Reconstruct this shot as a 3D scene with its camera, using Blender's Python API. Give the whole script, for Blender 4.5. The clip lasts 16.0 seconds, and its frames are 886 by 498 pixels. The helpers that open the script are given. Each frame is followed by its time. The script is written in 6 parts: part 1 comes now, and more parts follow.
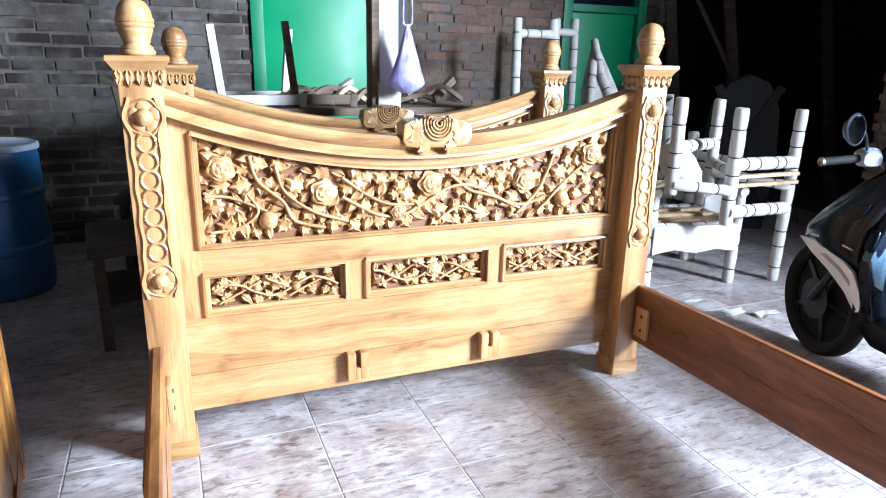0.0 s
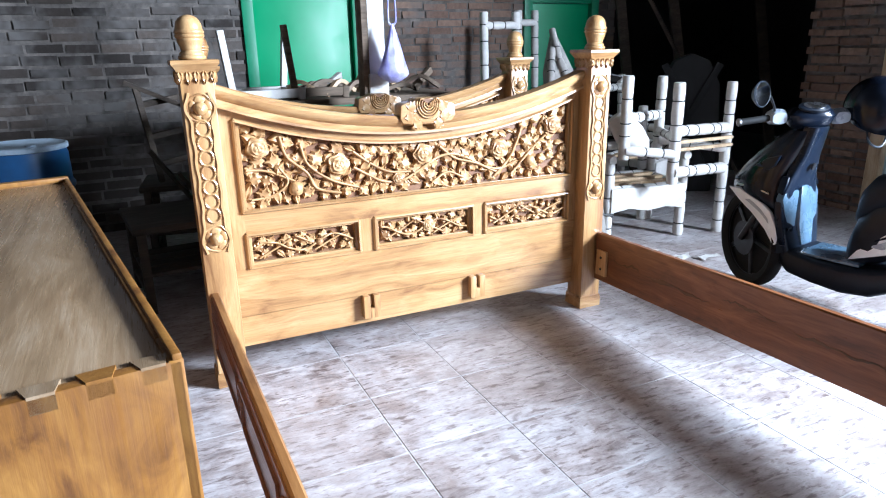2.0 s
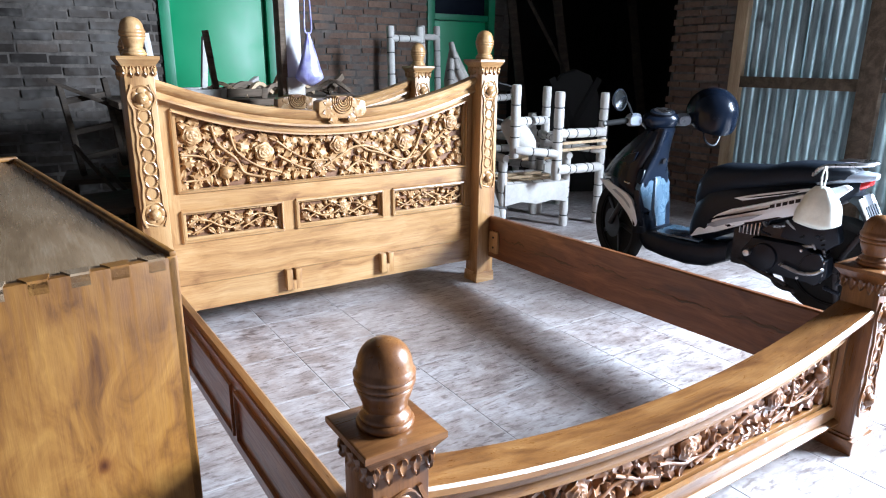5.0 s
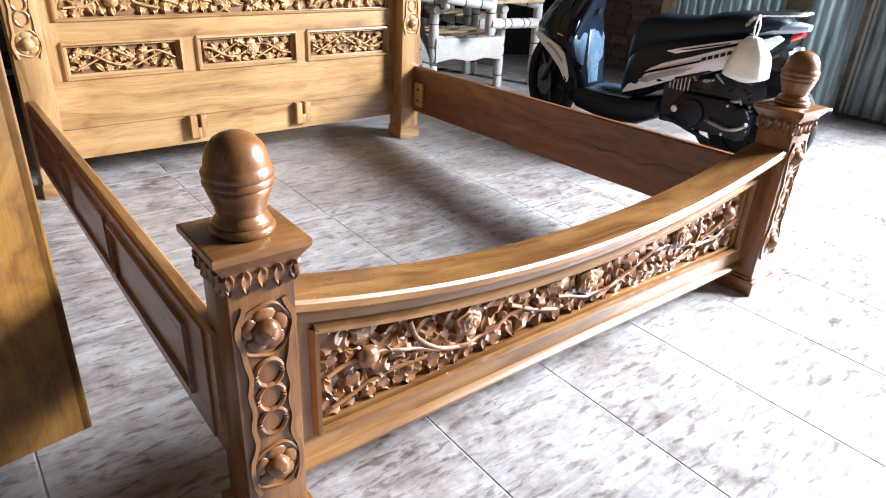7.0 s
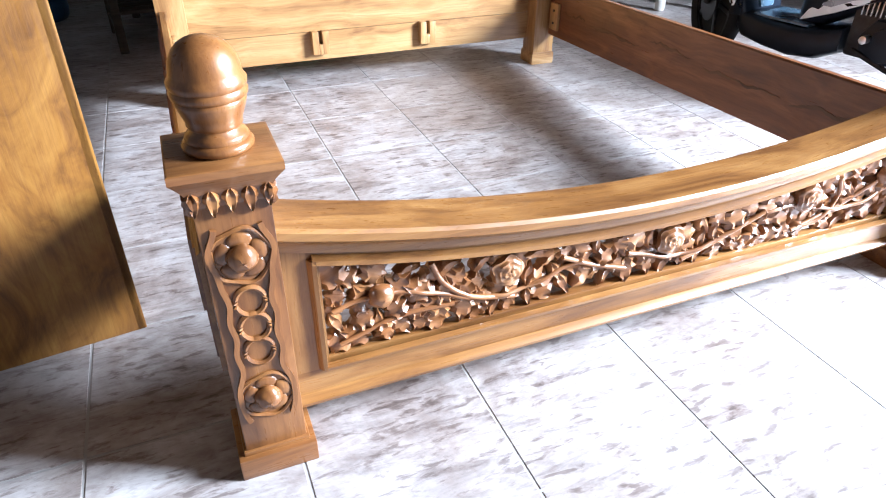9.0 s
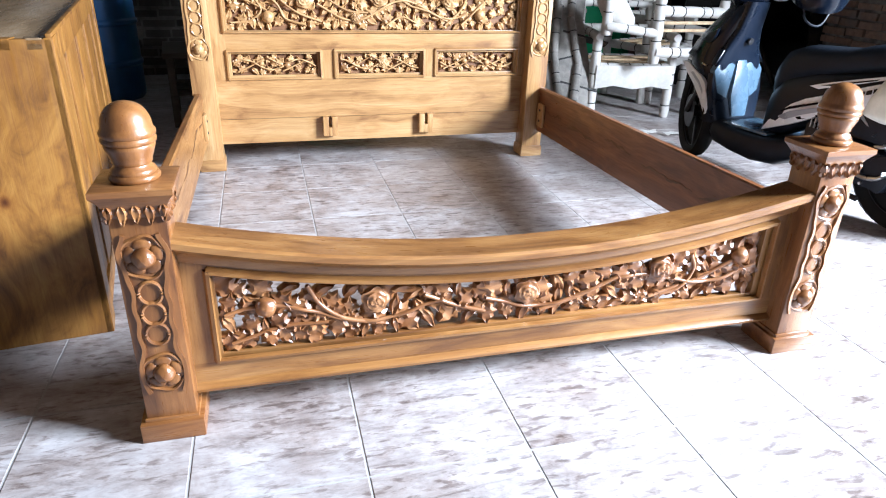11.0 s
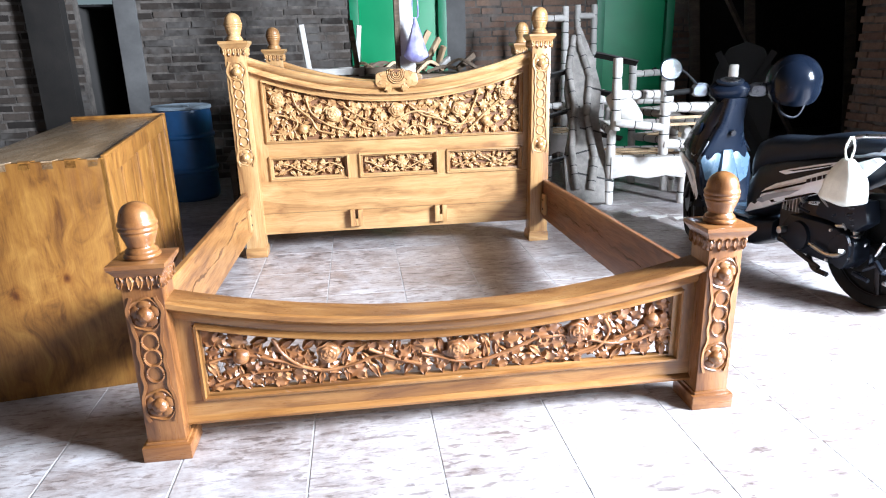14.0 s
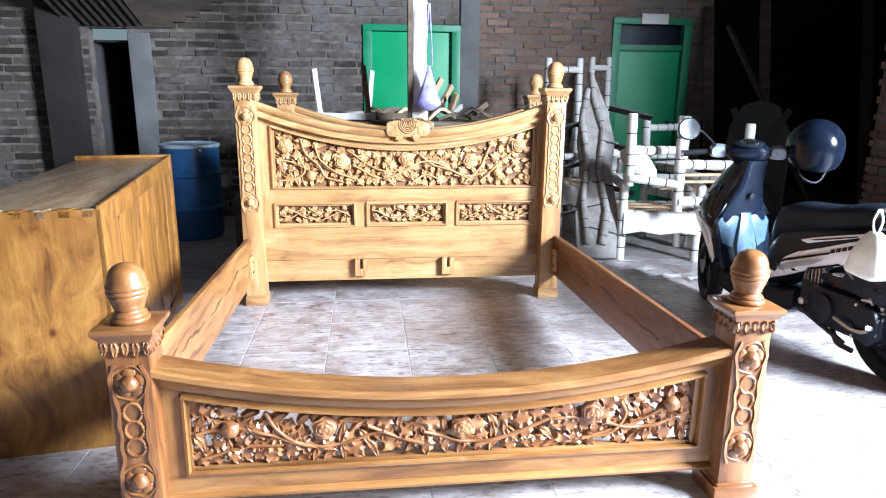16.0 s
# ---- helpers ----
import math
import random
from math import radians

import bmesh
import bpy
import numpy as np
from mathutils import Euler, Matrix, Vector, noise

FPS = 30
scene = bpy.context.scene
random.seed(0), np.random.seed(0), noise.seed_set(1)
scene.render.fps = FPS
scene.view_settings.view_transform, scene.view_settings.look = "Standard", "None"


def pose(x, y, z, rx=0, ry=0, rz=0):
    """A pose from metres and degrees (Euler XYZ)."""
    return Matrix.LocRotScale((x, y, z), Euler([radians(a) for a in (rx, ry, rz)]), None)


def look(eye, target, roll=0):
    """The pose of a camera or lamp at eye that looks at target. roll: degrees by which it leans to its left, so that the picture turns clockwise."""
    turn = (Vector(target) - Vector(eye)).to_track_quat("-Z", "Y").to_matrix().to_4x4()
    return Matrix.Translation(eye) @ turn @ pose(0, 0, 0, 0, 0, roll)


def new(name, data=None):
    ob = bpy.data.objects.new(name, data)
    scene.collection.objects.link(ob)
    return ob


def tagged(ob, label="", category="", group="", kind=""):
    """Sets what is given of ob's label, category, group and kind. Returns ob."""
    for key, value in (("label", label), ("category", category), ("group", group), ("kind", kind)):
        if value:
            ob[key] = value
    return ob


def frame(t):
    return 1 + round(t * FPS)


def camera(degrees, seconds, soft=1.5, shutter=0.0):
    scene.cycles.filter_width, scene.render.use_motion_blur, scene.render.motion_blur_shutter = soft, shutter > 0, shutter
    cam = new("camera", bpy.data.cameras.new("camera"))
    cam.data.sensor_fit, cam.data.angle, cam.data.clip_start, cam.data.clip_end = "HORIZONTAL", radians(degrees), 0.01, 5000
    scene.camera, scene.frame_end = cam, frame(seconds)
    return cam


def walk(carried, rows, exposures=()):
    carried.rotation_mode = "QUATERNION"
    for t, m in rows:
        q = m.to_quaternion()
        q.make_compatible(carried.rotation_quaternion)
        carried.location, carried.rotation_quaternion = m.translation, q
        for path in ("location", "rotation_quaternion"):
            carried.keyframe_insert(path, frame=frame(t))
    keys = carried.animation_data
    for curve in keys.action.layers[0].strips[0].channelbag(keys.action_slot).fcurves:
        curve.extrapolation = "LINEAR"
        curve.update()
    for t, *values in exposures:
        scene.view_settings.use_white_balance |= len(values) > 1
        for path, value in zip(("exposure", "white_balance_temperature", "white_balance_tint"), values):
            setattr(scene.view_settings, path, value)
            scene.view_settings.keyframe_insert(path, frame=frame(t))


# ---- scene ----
cam = camera(68.2, 16.0, soft=1.1)
PATH = [
    (0, (-0.029, 0.039, 1.311), (0.716, 1.804, 0.737), 1.4),
    (0.5, (-0.08, -0.11, 1.306), (0.668, 1.64, 0.69), 0.8),
    (1, (-0.154, -0.267, 1.329), (0.573, 1.488, 0.702), -0.7),
    (1.5, (-0.24, -0.387, 1.32), (0.499, 1.368, 0.709), -1.1),
    (2, (-0.329, -0.447, 1.321), (0.483, 1.28, 0.724), -1.1),
    (2.5, (-0.444, -0.55, 1.313), (0.438, 1.149, 0.735), -2.4),
    (3, (-0.529, -0.65, 1.315), (0.414, 1.025, 0.763), -1.9),
    (3.2, (-0.54, -0.693, 1.302), (0.397, 0.991, 0.766), -2.7),
    (5.3, (-0.565, -0.902, 1.269), (0.507, 0.683, 0.688), 0.7),
    (5.5, (-0.561, -0.913, 1.249), (0.512, 0.657, 0.633), 0.3),
    (6, (-0.544, -0.936, 1.211), (0.562, 0.578, 0.515), 0.8),
    (6.5, (-0.499, -0.936, 1.163), (0.647, 0.503, 0.378), 2.3),
    (7, (-0.42, -0.907, 1.109), (0.704, 0.489, 0.221), 3.0),
    (7.5, (-0.331, -0.855, 1.064), (0.677, 0.543, 0.05), 2.2),
    (8, (-0.267, -0.839, 1.06), (0.657, 0.578, -0.007), 2.0),
    (8.5, (-0.187, -0.864, 1.053), (0.568, 0.621, -0.055), 0.5),
    (10.8, (0.174, -1.348, 1.107), (0.647, 0.4, 0.256), 1.9),
    (11, (0.212, -1.41, 1.12), (0.696, 0.339, 0.279), 1.8),
    (11.5, (0.291, -1.535, 1.141), (0.7, 0.269, 0.381), 0.6),
    (12, (0.393, -1.665, 1.15), (0.763, 0.17, 0.445), 2.0),
    (12.5, (0.469, -1.779, 1.162), (0.777, 0.074, 0.477), 1.5),
    (13, (0.531, -1.866, 1.179), (0.816, 0.004, 0.528), 0.1),
    (13.5, (0.563, -1.896, 1.194), (0.832, -0.009, 0.587), -0.3),
    (14, (0.578, -1.897, 1.213), (0.814, 0.001, 0.628), -1.5),
    (14.5, (0.579, -1.883, 1.226), (0.798, 0.02, 0.653), -1.0),
    (15, (0.581, -1.861, 1.239), (0.797, 0.049, 0.686), -1.1),
    (15.5, (0.584, -1.821, 1.26), (0.817, 0.1, 0.755), -0.2),
    (16, (0.582, -1.75, 1.279), (0.809, 0.179, 0.802), 0.5),
]
walk(cam, [(t, look(eye, target, roll)) for t, eye, target, roll in PATH],
     exposures=[(0, 0.17, 5300, 8), (1.5, 0.07, 5250, 8), (3.0, -0.15, 5250, 8), (5.5, -0.41, 5550, 8), (6.5, -0.46, 5850, 8), (7.5, -0.24, 5900, 8), (8.5, 0.06, 5550, 8), (11, -0.27, 5550, 8), (14.5, -0.08, 5700, 9), (16, 0.02, 5450, 9)])

# ---- world, lights ----
world = bpy.data.worlds.new("world")
scene.world = world
world.use_nodes = True
wn = world.node_tree.nodes
sky = wn.new("ShaderNodeTexSky")
sky.sky_type, sky.sun_disc = "NISHITA", False
sky.sun_elevation, sky.sun_rotation = radians(48), radians(110)
wn["Background"].inputs["Strength"].default_value = 0.05
world.node_tree.links.new(sky.outputs["Color"], wn["Background"].inputs["Color"])


def area_lamp(name, m, sx, sy, watts, colour):
    data = bpy.data.lights.new(name, "AREA")
    data.shape, data.size, data.size_y, data.energy, data.color = "RECTANGLE", sx, sy, watts, colour
    ob = new(name, data)
    ob.matrix_basis = m
    return ob


# daylight of the wide entrance in the side wall
area_lamp("entrance_daylight", look((5.8, -2.0, 2.65), (1.3, 0.5, 0.0)), 2.0, 1.9, 3000, (0.94, 0.975, 1.0))


# ---- materials ----
def mat(name):
    m = bpy.data.materials.new(name)
    m.use_nodes = True
    nt = m.node_tree
    return m, nt, nt.nodes["Principled BSDF"]


def node(nt, kind, links=(), **props):
    n = nt.nodes.new(kind)
    for k, v in props.items():
        if k in n.inputs:
            n.inputs[k].default_value = v
    for src, dst in links:
        nt.links.new(src, n.inputs[dst])
    return n


def ramp(nt, src, stops):
    n = nt.nodes.new("ShaderNodeValToRGB")
    n.color_ramp.elements[0].position, n.color_ramp.elements[0].color = stops[0][0], (*stops[0][1], 1)
    n.color_ramp.elements[1].position, n.color_ramp.elements[1].color = stops[-1][0], (*stops[-1][1], 1)
    for p, c in stops[1:-1]:
        e = n.color_ramp.elements.new(p)
        e.color = (*c, 1)
    nt.links.new(src, n.inputs["Fac"])
    return n


def mix(nt, mode, fac, a, b):
    n = nt.nodes.new("ShaderNodeMixRGB")
    n.blend_type = mode
    for key, v in (("Fac", fac), ("Color1", a), ("Color2", b)):
        if isinstance(v, bpy.types.NodeSocket):
            nt.links.new(v, n.inputs[key])
        elif key == "Fac":
            n.inputs[key].default_value = v
        else:
            n.inputs[key].default_value = (*v, 1)
    return n


def bump(nt, bsdf, height, strength, dist):
    b = node(nt, "ShaderNodeBump", [(height, "Height")], Strength=strength, Distance=dist)
    nt.links.new(b.outputs["Normal"], bsdf.inputs["Normal"])


def coords(nt, scale, shift=True):
    tc = nt.nodes.new("ShaderNodeTexCoord")
    src = tc.outputs["Object"]
    if shift:
        info = nt.nodes.new("ShaderNodeObjectInfo")
        mul = nt.nodes.new("ShaderNodeMath")
        mul.operation = "MULTIPLY"
        nt.links.new(info.outputs["Random"], mul.inputs[0])
        mul.inputs[1].default_value = 40.0
        add = nt.nodes.new("ShaderNodeVectorMath")
        add.operation = "ADD"
        nt.links.new(src, add.inputs[0])
        nt.links.new(mul.outputs[0], add.inputs[1])
        src = add.outputs[0]
    mp = node(nt, "ShaderNodeMapping", [(src, "Vector")])
    mp.inputs["Scale"].default_value = scale
    return mp.outputs["Vector"], src


def wood(name, axis, dark, mid, light, rough=0.42, knots=0.0, coat=0.0, swirl=0.9, blotch=0.7, knot_scale=None):
    """Planed wood; the grain runs along the axis."""
    m, nt, b = mat(name)
    s = [7.0, 7.0, 7.0]
    s[axis] = 0.55
    v, raw = coords(nt, s)
    warp = node(nt, "ShaderNodeTexNoise", [(raw, "Vector")], Scale=2.3, Detail=2.0)
    w2 = nt.nodes.new("ShaderNodeVectorMath")
    w2.operation = "MULTIPLY_ADD"
    nt.links.new(warp.outputs["Color"], w2.inputs[0])
    w2.inputs[1].default_value = (swirl, swirl, swirl)
    nt.links.new(v, w2.inputs[2])
    n1 = node(nt, "ShaderNodeTexNoise", [(w2.outputs[0], "Vector")], Scale=2.2, Detail=7.0, Roughness=0.62, Distortion=0.5)
    col = ramp(nt, n1.outputs["Fac"], [(0.28, dark), (0.48, mid), (0.72, light)])
    f = [95.0, 95.0, 95.0]
    f[axis] = 4.0
    v2, _ = coords(nt, f)
    n2 = node(nt, "ShaderNodeTexNoise", [(v2, "Vector")], Scale=1.6, Detail=4.0, Roughness=0.7)
    fine = ramp(nt, n2.outputs["Fac"], [(0.3, (0.62, 0.52, 0.42)), (0.55, (1, 1, 1))])
    col = mix(nt, "MULTIPLY", 0.55, col.outputs["Color"], fine.outputs["Color"])
    big = node(nt, "ShaderNodeTexNoise", [(raw, "Vector")], Scale=1.3, Detail=1.0)
    tone = ramp(nt, big.outputs["Fac"], [(0.3, (0.78, 0.72, 0.64)), (0.7, (1.08, 1.04, 1.0))])
    col = mix(nt, "MULTIPLY", blotch, col.outputs["Color"], tone.outputs["Color"])
    if knots:
        k = [4.2, 4.2, 4.2]
        k[axis] = 2.2
        k = knot_scale or k
        v3, _ = coords(nt, k)
        vo = node(nt, "ShaderNodeTexVoronoi", [(v3, "Vector")], Scale=1.0)
        kr = ramp(nt, vo.outputs["Distance"], [(0.02, (0.20, 0.10, 0.04)), (0.07, (0.5, 0.36, 0.24)), (0.12, (0.86, 0.78, 0.68)), (0.26, (1, 1, 1))])
        col = mix(nt, "MULTIPLY", knots, col.outputs["Color"], kr.outputs["Color"])
    nt.links.new(col.outputs["Color"], b.inputs["Base Color"])
    rr = ramp(nt, n2.outputs["Fac"], [(0.3, (rough + 0.14,) * 3), (0.7, (rough - 0.06,) * 3)])
    nt.links.new(rr.outputs["Color"], b.inputs["Roughness"])
    b.inputs["Coat Weight"].default_value = coat
    b.inputs["Coat Roughness"].default_value = 0.25
    bump(nt, b, n2.outputs["Fac"], 0.18, 0.002)
    return m


def plain(name, colour, rough=0.5, metal=0.0, vary=0.15, scale=8.0, bump_by=0.0, coat=0.0, sheen=0.5):
    m, nt, b = mat(name)
    v, raw = coords(nt, (1, 1, 1))
    n = node(nt, "ShaderNodeTexNoise", [(raw, "Vector")], Scale=scale, Detail=6.0, Roughness=0.65)
    lo = tuple(c * (1 - vary) for c in colour)
    hi = tuple(min(1, c * (1 + vary)) for c in colour)
    col = ramp(nt, n.outputs["Fac"], [(0.3, lo), (0.7, hi)])
    nt.links.new(col.outputs["Color"], b.inputs["Base Color"])
    rr = ramp(nt, n.outputs["Fac"], [(0.3, (max(0.03, rough - 0.08),) * 3), (0.7, (min(1, rough + 0.08),) * 3)])
    nt.links.new(rr.outputs["Color"], b.inputs["Roughness"])
    b.inputs["Metallic"].default_value = metal
    b.inputs["Specular IOR Level"].default_value = sheen
    b.inputs["Coat Weight"].default_value = coat
    b.inputs["Coat Roughness"].default_value = 0.06
    if bump_by:
        bump(nt, b, n.outputs["Fac"], bump_by, 0.01)
    return m


TEAK = dict(dark=(0.19, 0.088, 0.034), mid=(0.395, 0.228, 0.091), light=(0.535, 0.362, 0.180))
RED = dict(dark=(0.070, 0.024, 0.010), mid=(0.165, 0.059, 0.020), light=(0.27, 0.115, 0.042))
AMBER = dict(dark=(0.095, 0.034, 0.010), mid=(0.25, 0.115, 0.033), light=(0.385, 0.208, 0.072))
teak_x = wood("teak_along_width", 0, rough=0.33, knots=0.4, coat=0.3, knot_scale=[1.6, 0.02, 4.5], **TEAK)
teak_y = wood("teak_along_length", 1, rough=0.33, knots=0.2, coat=0.3, **TEAK)
teak_z = wood("teak_upright", 2, rough=0.33, knots=0.15, coat=0.3, **TEAK)
teak_carved = wood("teak_carved", 0, rough=0.5, knots=0.0, coat=0.04, **TEAK)
teak_dark = wood("teak_heartwood", 1, (0.06, 0.028, 0.012), (0.11, 0.05, 0.02), (0.2, 0.09, 0.035), rough=0.5)
amber_x = wood("amber_teak_along_width", 0, rough=0.30, knots=0.3, coat=0.45, knot_scale=[1.6, 0.02, 4.5], **AMBER)
amber_carved = wood("amber_teak_carved", 0, (0.08, 0.028, 0.010), (0.235, 0.098, 0.035), (0.40, 0.205, 0.086), rough=0.30, coat=0.5)
amber_y = wood("amber_teak_along_length", 1, rough=0.33, knots=0.2, coat=0.3, **AMBER)
amber_z = wood("amber_teak_upright", 2, rough=0.30, coat=0.45, **AMBER)
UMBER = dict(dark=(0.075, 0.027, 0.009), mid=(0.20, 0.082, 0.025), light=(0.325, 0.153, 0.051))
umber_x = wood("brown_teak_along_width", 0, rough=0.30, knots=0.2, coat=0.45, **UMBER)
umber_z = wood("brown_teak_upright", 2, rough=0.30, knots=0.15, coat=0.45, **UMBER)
red_y = wood("reddish_teak_along_length", 1, rough=0.33, knots=0.3, coat=0.35, **RED)
# dark brown that paints shade into carved gaps and the crest's hollow
backing = wood("teak_recess_shade", 0, (0.10, 0.042, 0.018), (0.17, 0.078, 0.032), (0.25, 0.125, 0.055), rough=0.6)
pine_end = wood("knotty_cabinet_wood", 2, (0.075, 0.026, 0.005), (0.215, 0.096, 0.017), (0.32, 0.165, 0.036), rough=0.40, knots=1.0, coat=0.1, swirl=2.8, blotch=1.0, knot_scale=[7.5, 0.02, 5.0])
pine_z = wood("cabinet_wood_upright", 2, (0.075, 0.026, 0.005), (0.215, 0.096, 0.017), (0.32, 0.165, 0.036), rough=0.40, knots=0.0, coat=0.1, swirl=2.4, blotch=1.0)
pine_y = wood("cabinet_wood_along", 1, (0.15, 0.10, 0.055), (0.24, 0.165, 0.095), (0.33, 0.255, 0.175), rough=0.26, knots=0.3, coat=0.4)
old_wood = wood("weathered_wood", 0, (0.06, 0.043, 0.03), (0.12, 0.088, 0.06), (0.21, 0.155, 0.11), rough=0.75)
# rough wood darkened so its colour carries the shade of dark corners
shaded_wood = wood("rough_wood_in_shade", 0, (0.02, 0.014, 0.010), (0.04, 0.029, 0.02), (0.075, 0.055, 0.038), rough=0.8)
pale_wood = wood("raw_pale_wood", 2, (0.32, 0.22, 0.13), (0.5, 0.37, 0.23), (0.62, 0.49, 0.33), rough=0.65)


def tile_material():
    m, nt, b = mat("mottled_floor_tile")
    info = nt.nodes.new("ShaderNodeObjectInfo")
    geo = nt.nodes.new("ShaderNodeNewGeometry")
    pos = geo.outputs["Position"]
    tcn = nt.nodes.new("ShaderNodeMath")
    tcn.operation = "MULTIPLY"
    nt.links.new(info.outputs["Random"], tcn.inputs[0])
    tcn.inputs[1].default_value = 13.0
    add = nt.nodes.new("ShaderNodeVectorMath")
    add.operation = "ADD"
    nt.links.new(pos, add.inputs[0])
    nt.links.new(tcn.outputs[0], add.inputs[1])
    mp = node(nt, "ShaderNodeMapping", [(add.outputs[0], "Vector")])
    mp.inputs["Scale"].default_value = (4.2, 14.0, 1.0)
    n1 = node(nt, "ShaderNodeTexNoise", [(mp.outputs[0], "Vector")], Scale=1.6, Detail=8.0, Roughness=0.66, Distortion=0.9)
    c1 = ramp(nt, n1.outputs["Fac"], [(0.30, (0.19, 0.172, 0.170)), (0.42, (0.315, 0.30, 0.30)), (0.56, (0.40, 0.39, 0.393)), (0.72, (0.48, 0.474, 0.482))])
    n2 = node(nt, "ShaderNodeTexNoise", [(add.outputs[0], "Vector")], Scale=6.5, Detail=6.0, Roughness=0.65)
    c2 = ramp(nt, n2.outputs["Fac"], [(0.34, (0.64, 0.58, 0.55)), (0.56, (1.0, 1.0, 1.0))])
    col = mix(nt, "MULTIPLY", 0.8, c1.outputs["Color"], c2.outputs["Color"])
    mp3 = node(nt, "ShaderNodeMapping", [(add.outputs[0], "Vector")])
    mp3.inputs["Scale"].default_value = (15.0, 48.0, 1.0)
    n3 = node(nt, "ShaderNodeTexNoise", [(mp3.outputs[0], "Vector")], Scale=1.0, Detail=4.0, Roughness=0.6, Distortion=0.4)
    c3 = ramp(nt, n3.outputs["Fac"], [(0.35, (0.30, 0.24, 0.22)), (0.41, (0.72, 0.67, 0.65)), (0.455, (1.0, 1.0, 1.0))])
    col = mix(nt, "MULTIPLY", 0.75, col.outputs["Color"], c3.outputs["Color"])
    mp5 = node(nt, "ShaderNodeMapping", [(add.outputs[0], "Vector")])
    mp5.inputs["Scale"].default_value = (30.0, 90.0, 1.0)
    n5 = node(nt, "ShaderNodeTexNoise", [(mp5.outputs[0], "Vector")], Scale=1.0, Detail=3.0, Roughness=0.6)
    c5 = ramp(nt, n5.outputs["Fac"], [(0.36, (0.66, 0.63, 0.62)), (0.46, (1.0, 1.0, 1.0)), (0.62, (1.0, 1.0, 1.0)), (0.72, (1.12, 1.12, 1.12))])
    col = mix(nt, "MULTIPLY", 0.55, col.outputs["Color"], c5.outputs["Color"])
    n4 = node(nt, "ShaderNodeTexNoise", [(pos, "Vector")], Scale=1.1, Detail=5.0, Roughness=0.7)
    dust = ramp(nt, n4.outputs["Fac"], [(0.45, (0, 0, 0)), (0.75, (0.3, 0.3, 0.3))])
    col = mix(nt, "MIX", dust.outputs["Color"], col.outputs["Color"], (0.44, 0.42, 0.41))
    n6 = node(nt, "ShaderNodeTexNoise", [(pos, "Vector")], Scale=2.3, Detail=7.0, Roughness=0.72, Distortion=0.6)
    dirt = ramp(nt, n6.outputs["Fac"], [(0.40, (0.60, 0.52, 0.47)), (0.50, (0.86, 0.82, 0.79)), (0.60, (1.0, 1.0, 1.0))])
    col = mix(nt, "MULTIPLY", 0.75, col.outputs["Color"], dirt.outputs["Color"])
    col = mix(nt, "MULTIPLY", 1.0, col.outputs["Color"], (1.22, 1.19, 1.195))
    nt.links.new(col.outputs["Color"], b.inputs["Base Color"])
    rr = ramp(nt, n2.outputs["Fac"], [(0.3, (0.30,) * 3), (0.7, (0.48,) * 3)])
    nt.links.new(rr.outputs["Color"], b.inputs["Roughness"])
    bump(nt, b, n3.outputs["Fac"], 0.12, 0.002)
    return m


tile_mat = tile_material()
grout = plain("pale_grout", (0.38, 0.365, 0.36), 0.8, vary=0.12, scale=30)


def brick_material(name, lo, mid_c, hi, isl):
    m, nt, b = mat(name)
    geo = nt.nodes.new("ShaderNodeNewGeometry")
    info = nt.nodes.new("ShaderNodeObjectInfo")
    rnd = geo.outputs["Random Per Island"] if isl else info.outputs["Random"]
    c = ramp(nt, rnd, [(0.0, lo), (0.5, mid_c), (1.0, hi)])
    n = node(nt, "ShaderNodeTexNoise", [(geo.outputs["Position"], "Vector")], Scale=26.0, Detail=6.0, Roughness=0.7)
    g = ramp(nt, n.outputs["Fac"], [(0.3, (0.6, 0.58, 0.56)), (0.7, (1.1, 1.08, 1.06))])
    col = mix(nt, "MULTIPLY", 0.8, c.outputs["Color"], g.outputs["Color"])
    big = node(nt, "ShaderNodeTexNoise", [(geo.outputs["Position"], "Vector")], Scale=0.9, Detail=5.0, Roughness=0.7)
    smear = ramp(nt, big.outputs["Fac"], [(0.48, (0, 0, 0)), (0.58, (0.95, 0.95, 0.95))])
    col = mix(nt, "MIX", smear.outputs["Color"], col.outputs["Color"], (0.125, 0.112, 0.102))
    nt.links.new(col.outputs["Color"], b.inputs["Base Color"])
    b.inputs["Roughness"].default_value = 0.9
    bump(nt, b, n.outputs["Fac"], 0.5, 0.006)
    return m


BR = ((0.024, 0.018, 0.0145), (0.054, 0.041, 0.033), (0.105, 0.082, 0.067))
brick_one = brick_material("dull_clay_brick", *BR, False)
brick_many = brick_material("dull_clay_bricks", *BR, True)
BR2 = ((0.15, 0.09, 0.065), (0.20, 0.125, 0.09), (0.25, 0.16, 0.115))
brick_warm = brick_material("brown_clay_bricks", *BR2, True)
mortar = plain("grey_mortar", (0.118, 0.101, 0.088), 0.95, vary=0.6, scale=9, bump_by=1.0)
# near-black render of the slab beside the passage
stained = plain("near_black_render", (0.016, 0.013, 0.011), 0.95, vary=0.5, scale=4, bump_by=0.6)
render_grey = plain("grey_cement_render", (0.13, 0.125, 0.122), 0.92, vary=0.22, scale=5, bump_by=0.35)
green_paint = plain("green_door_paint", (0.018, 0.30, 0.115), 0.42, vary=0.07, scale=3)
green_dark = plain("green_frame_paint", (0.012, 0.20, 0.085), 0.45, vary=0.12, scale=6)
# near-black that puts the shade of unlit interiors into the colour
shade_black = plain("unlit_depth_black", (0.012, 0.011, 0.011), 0.9, vary=0.2)
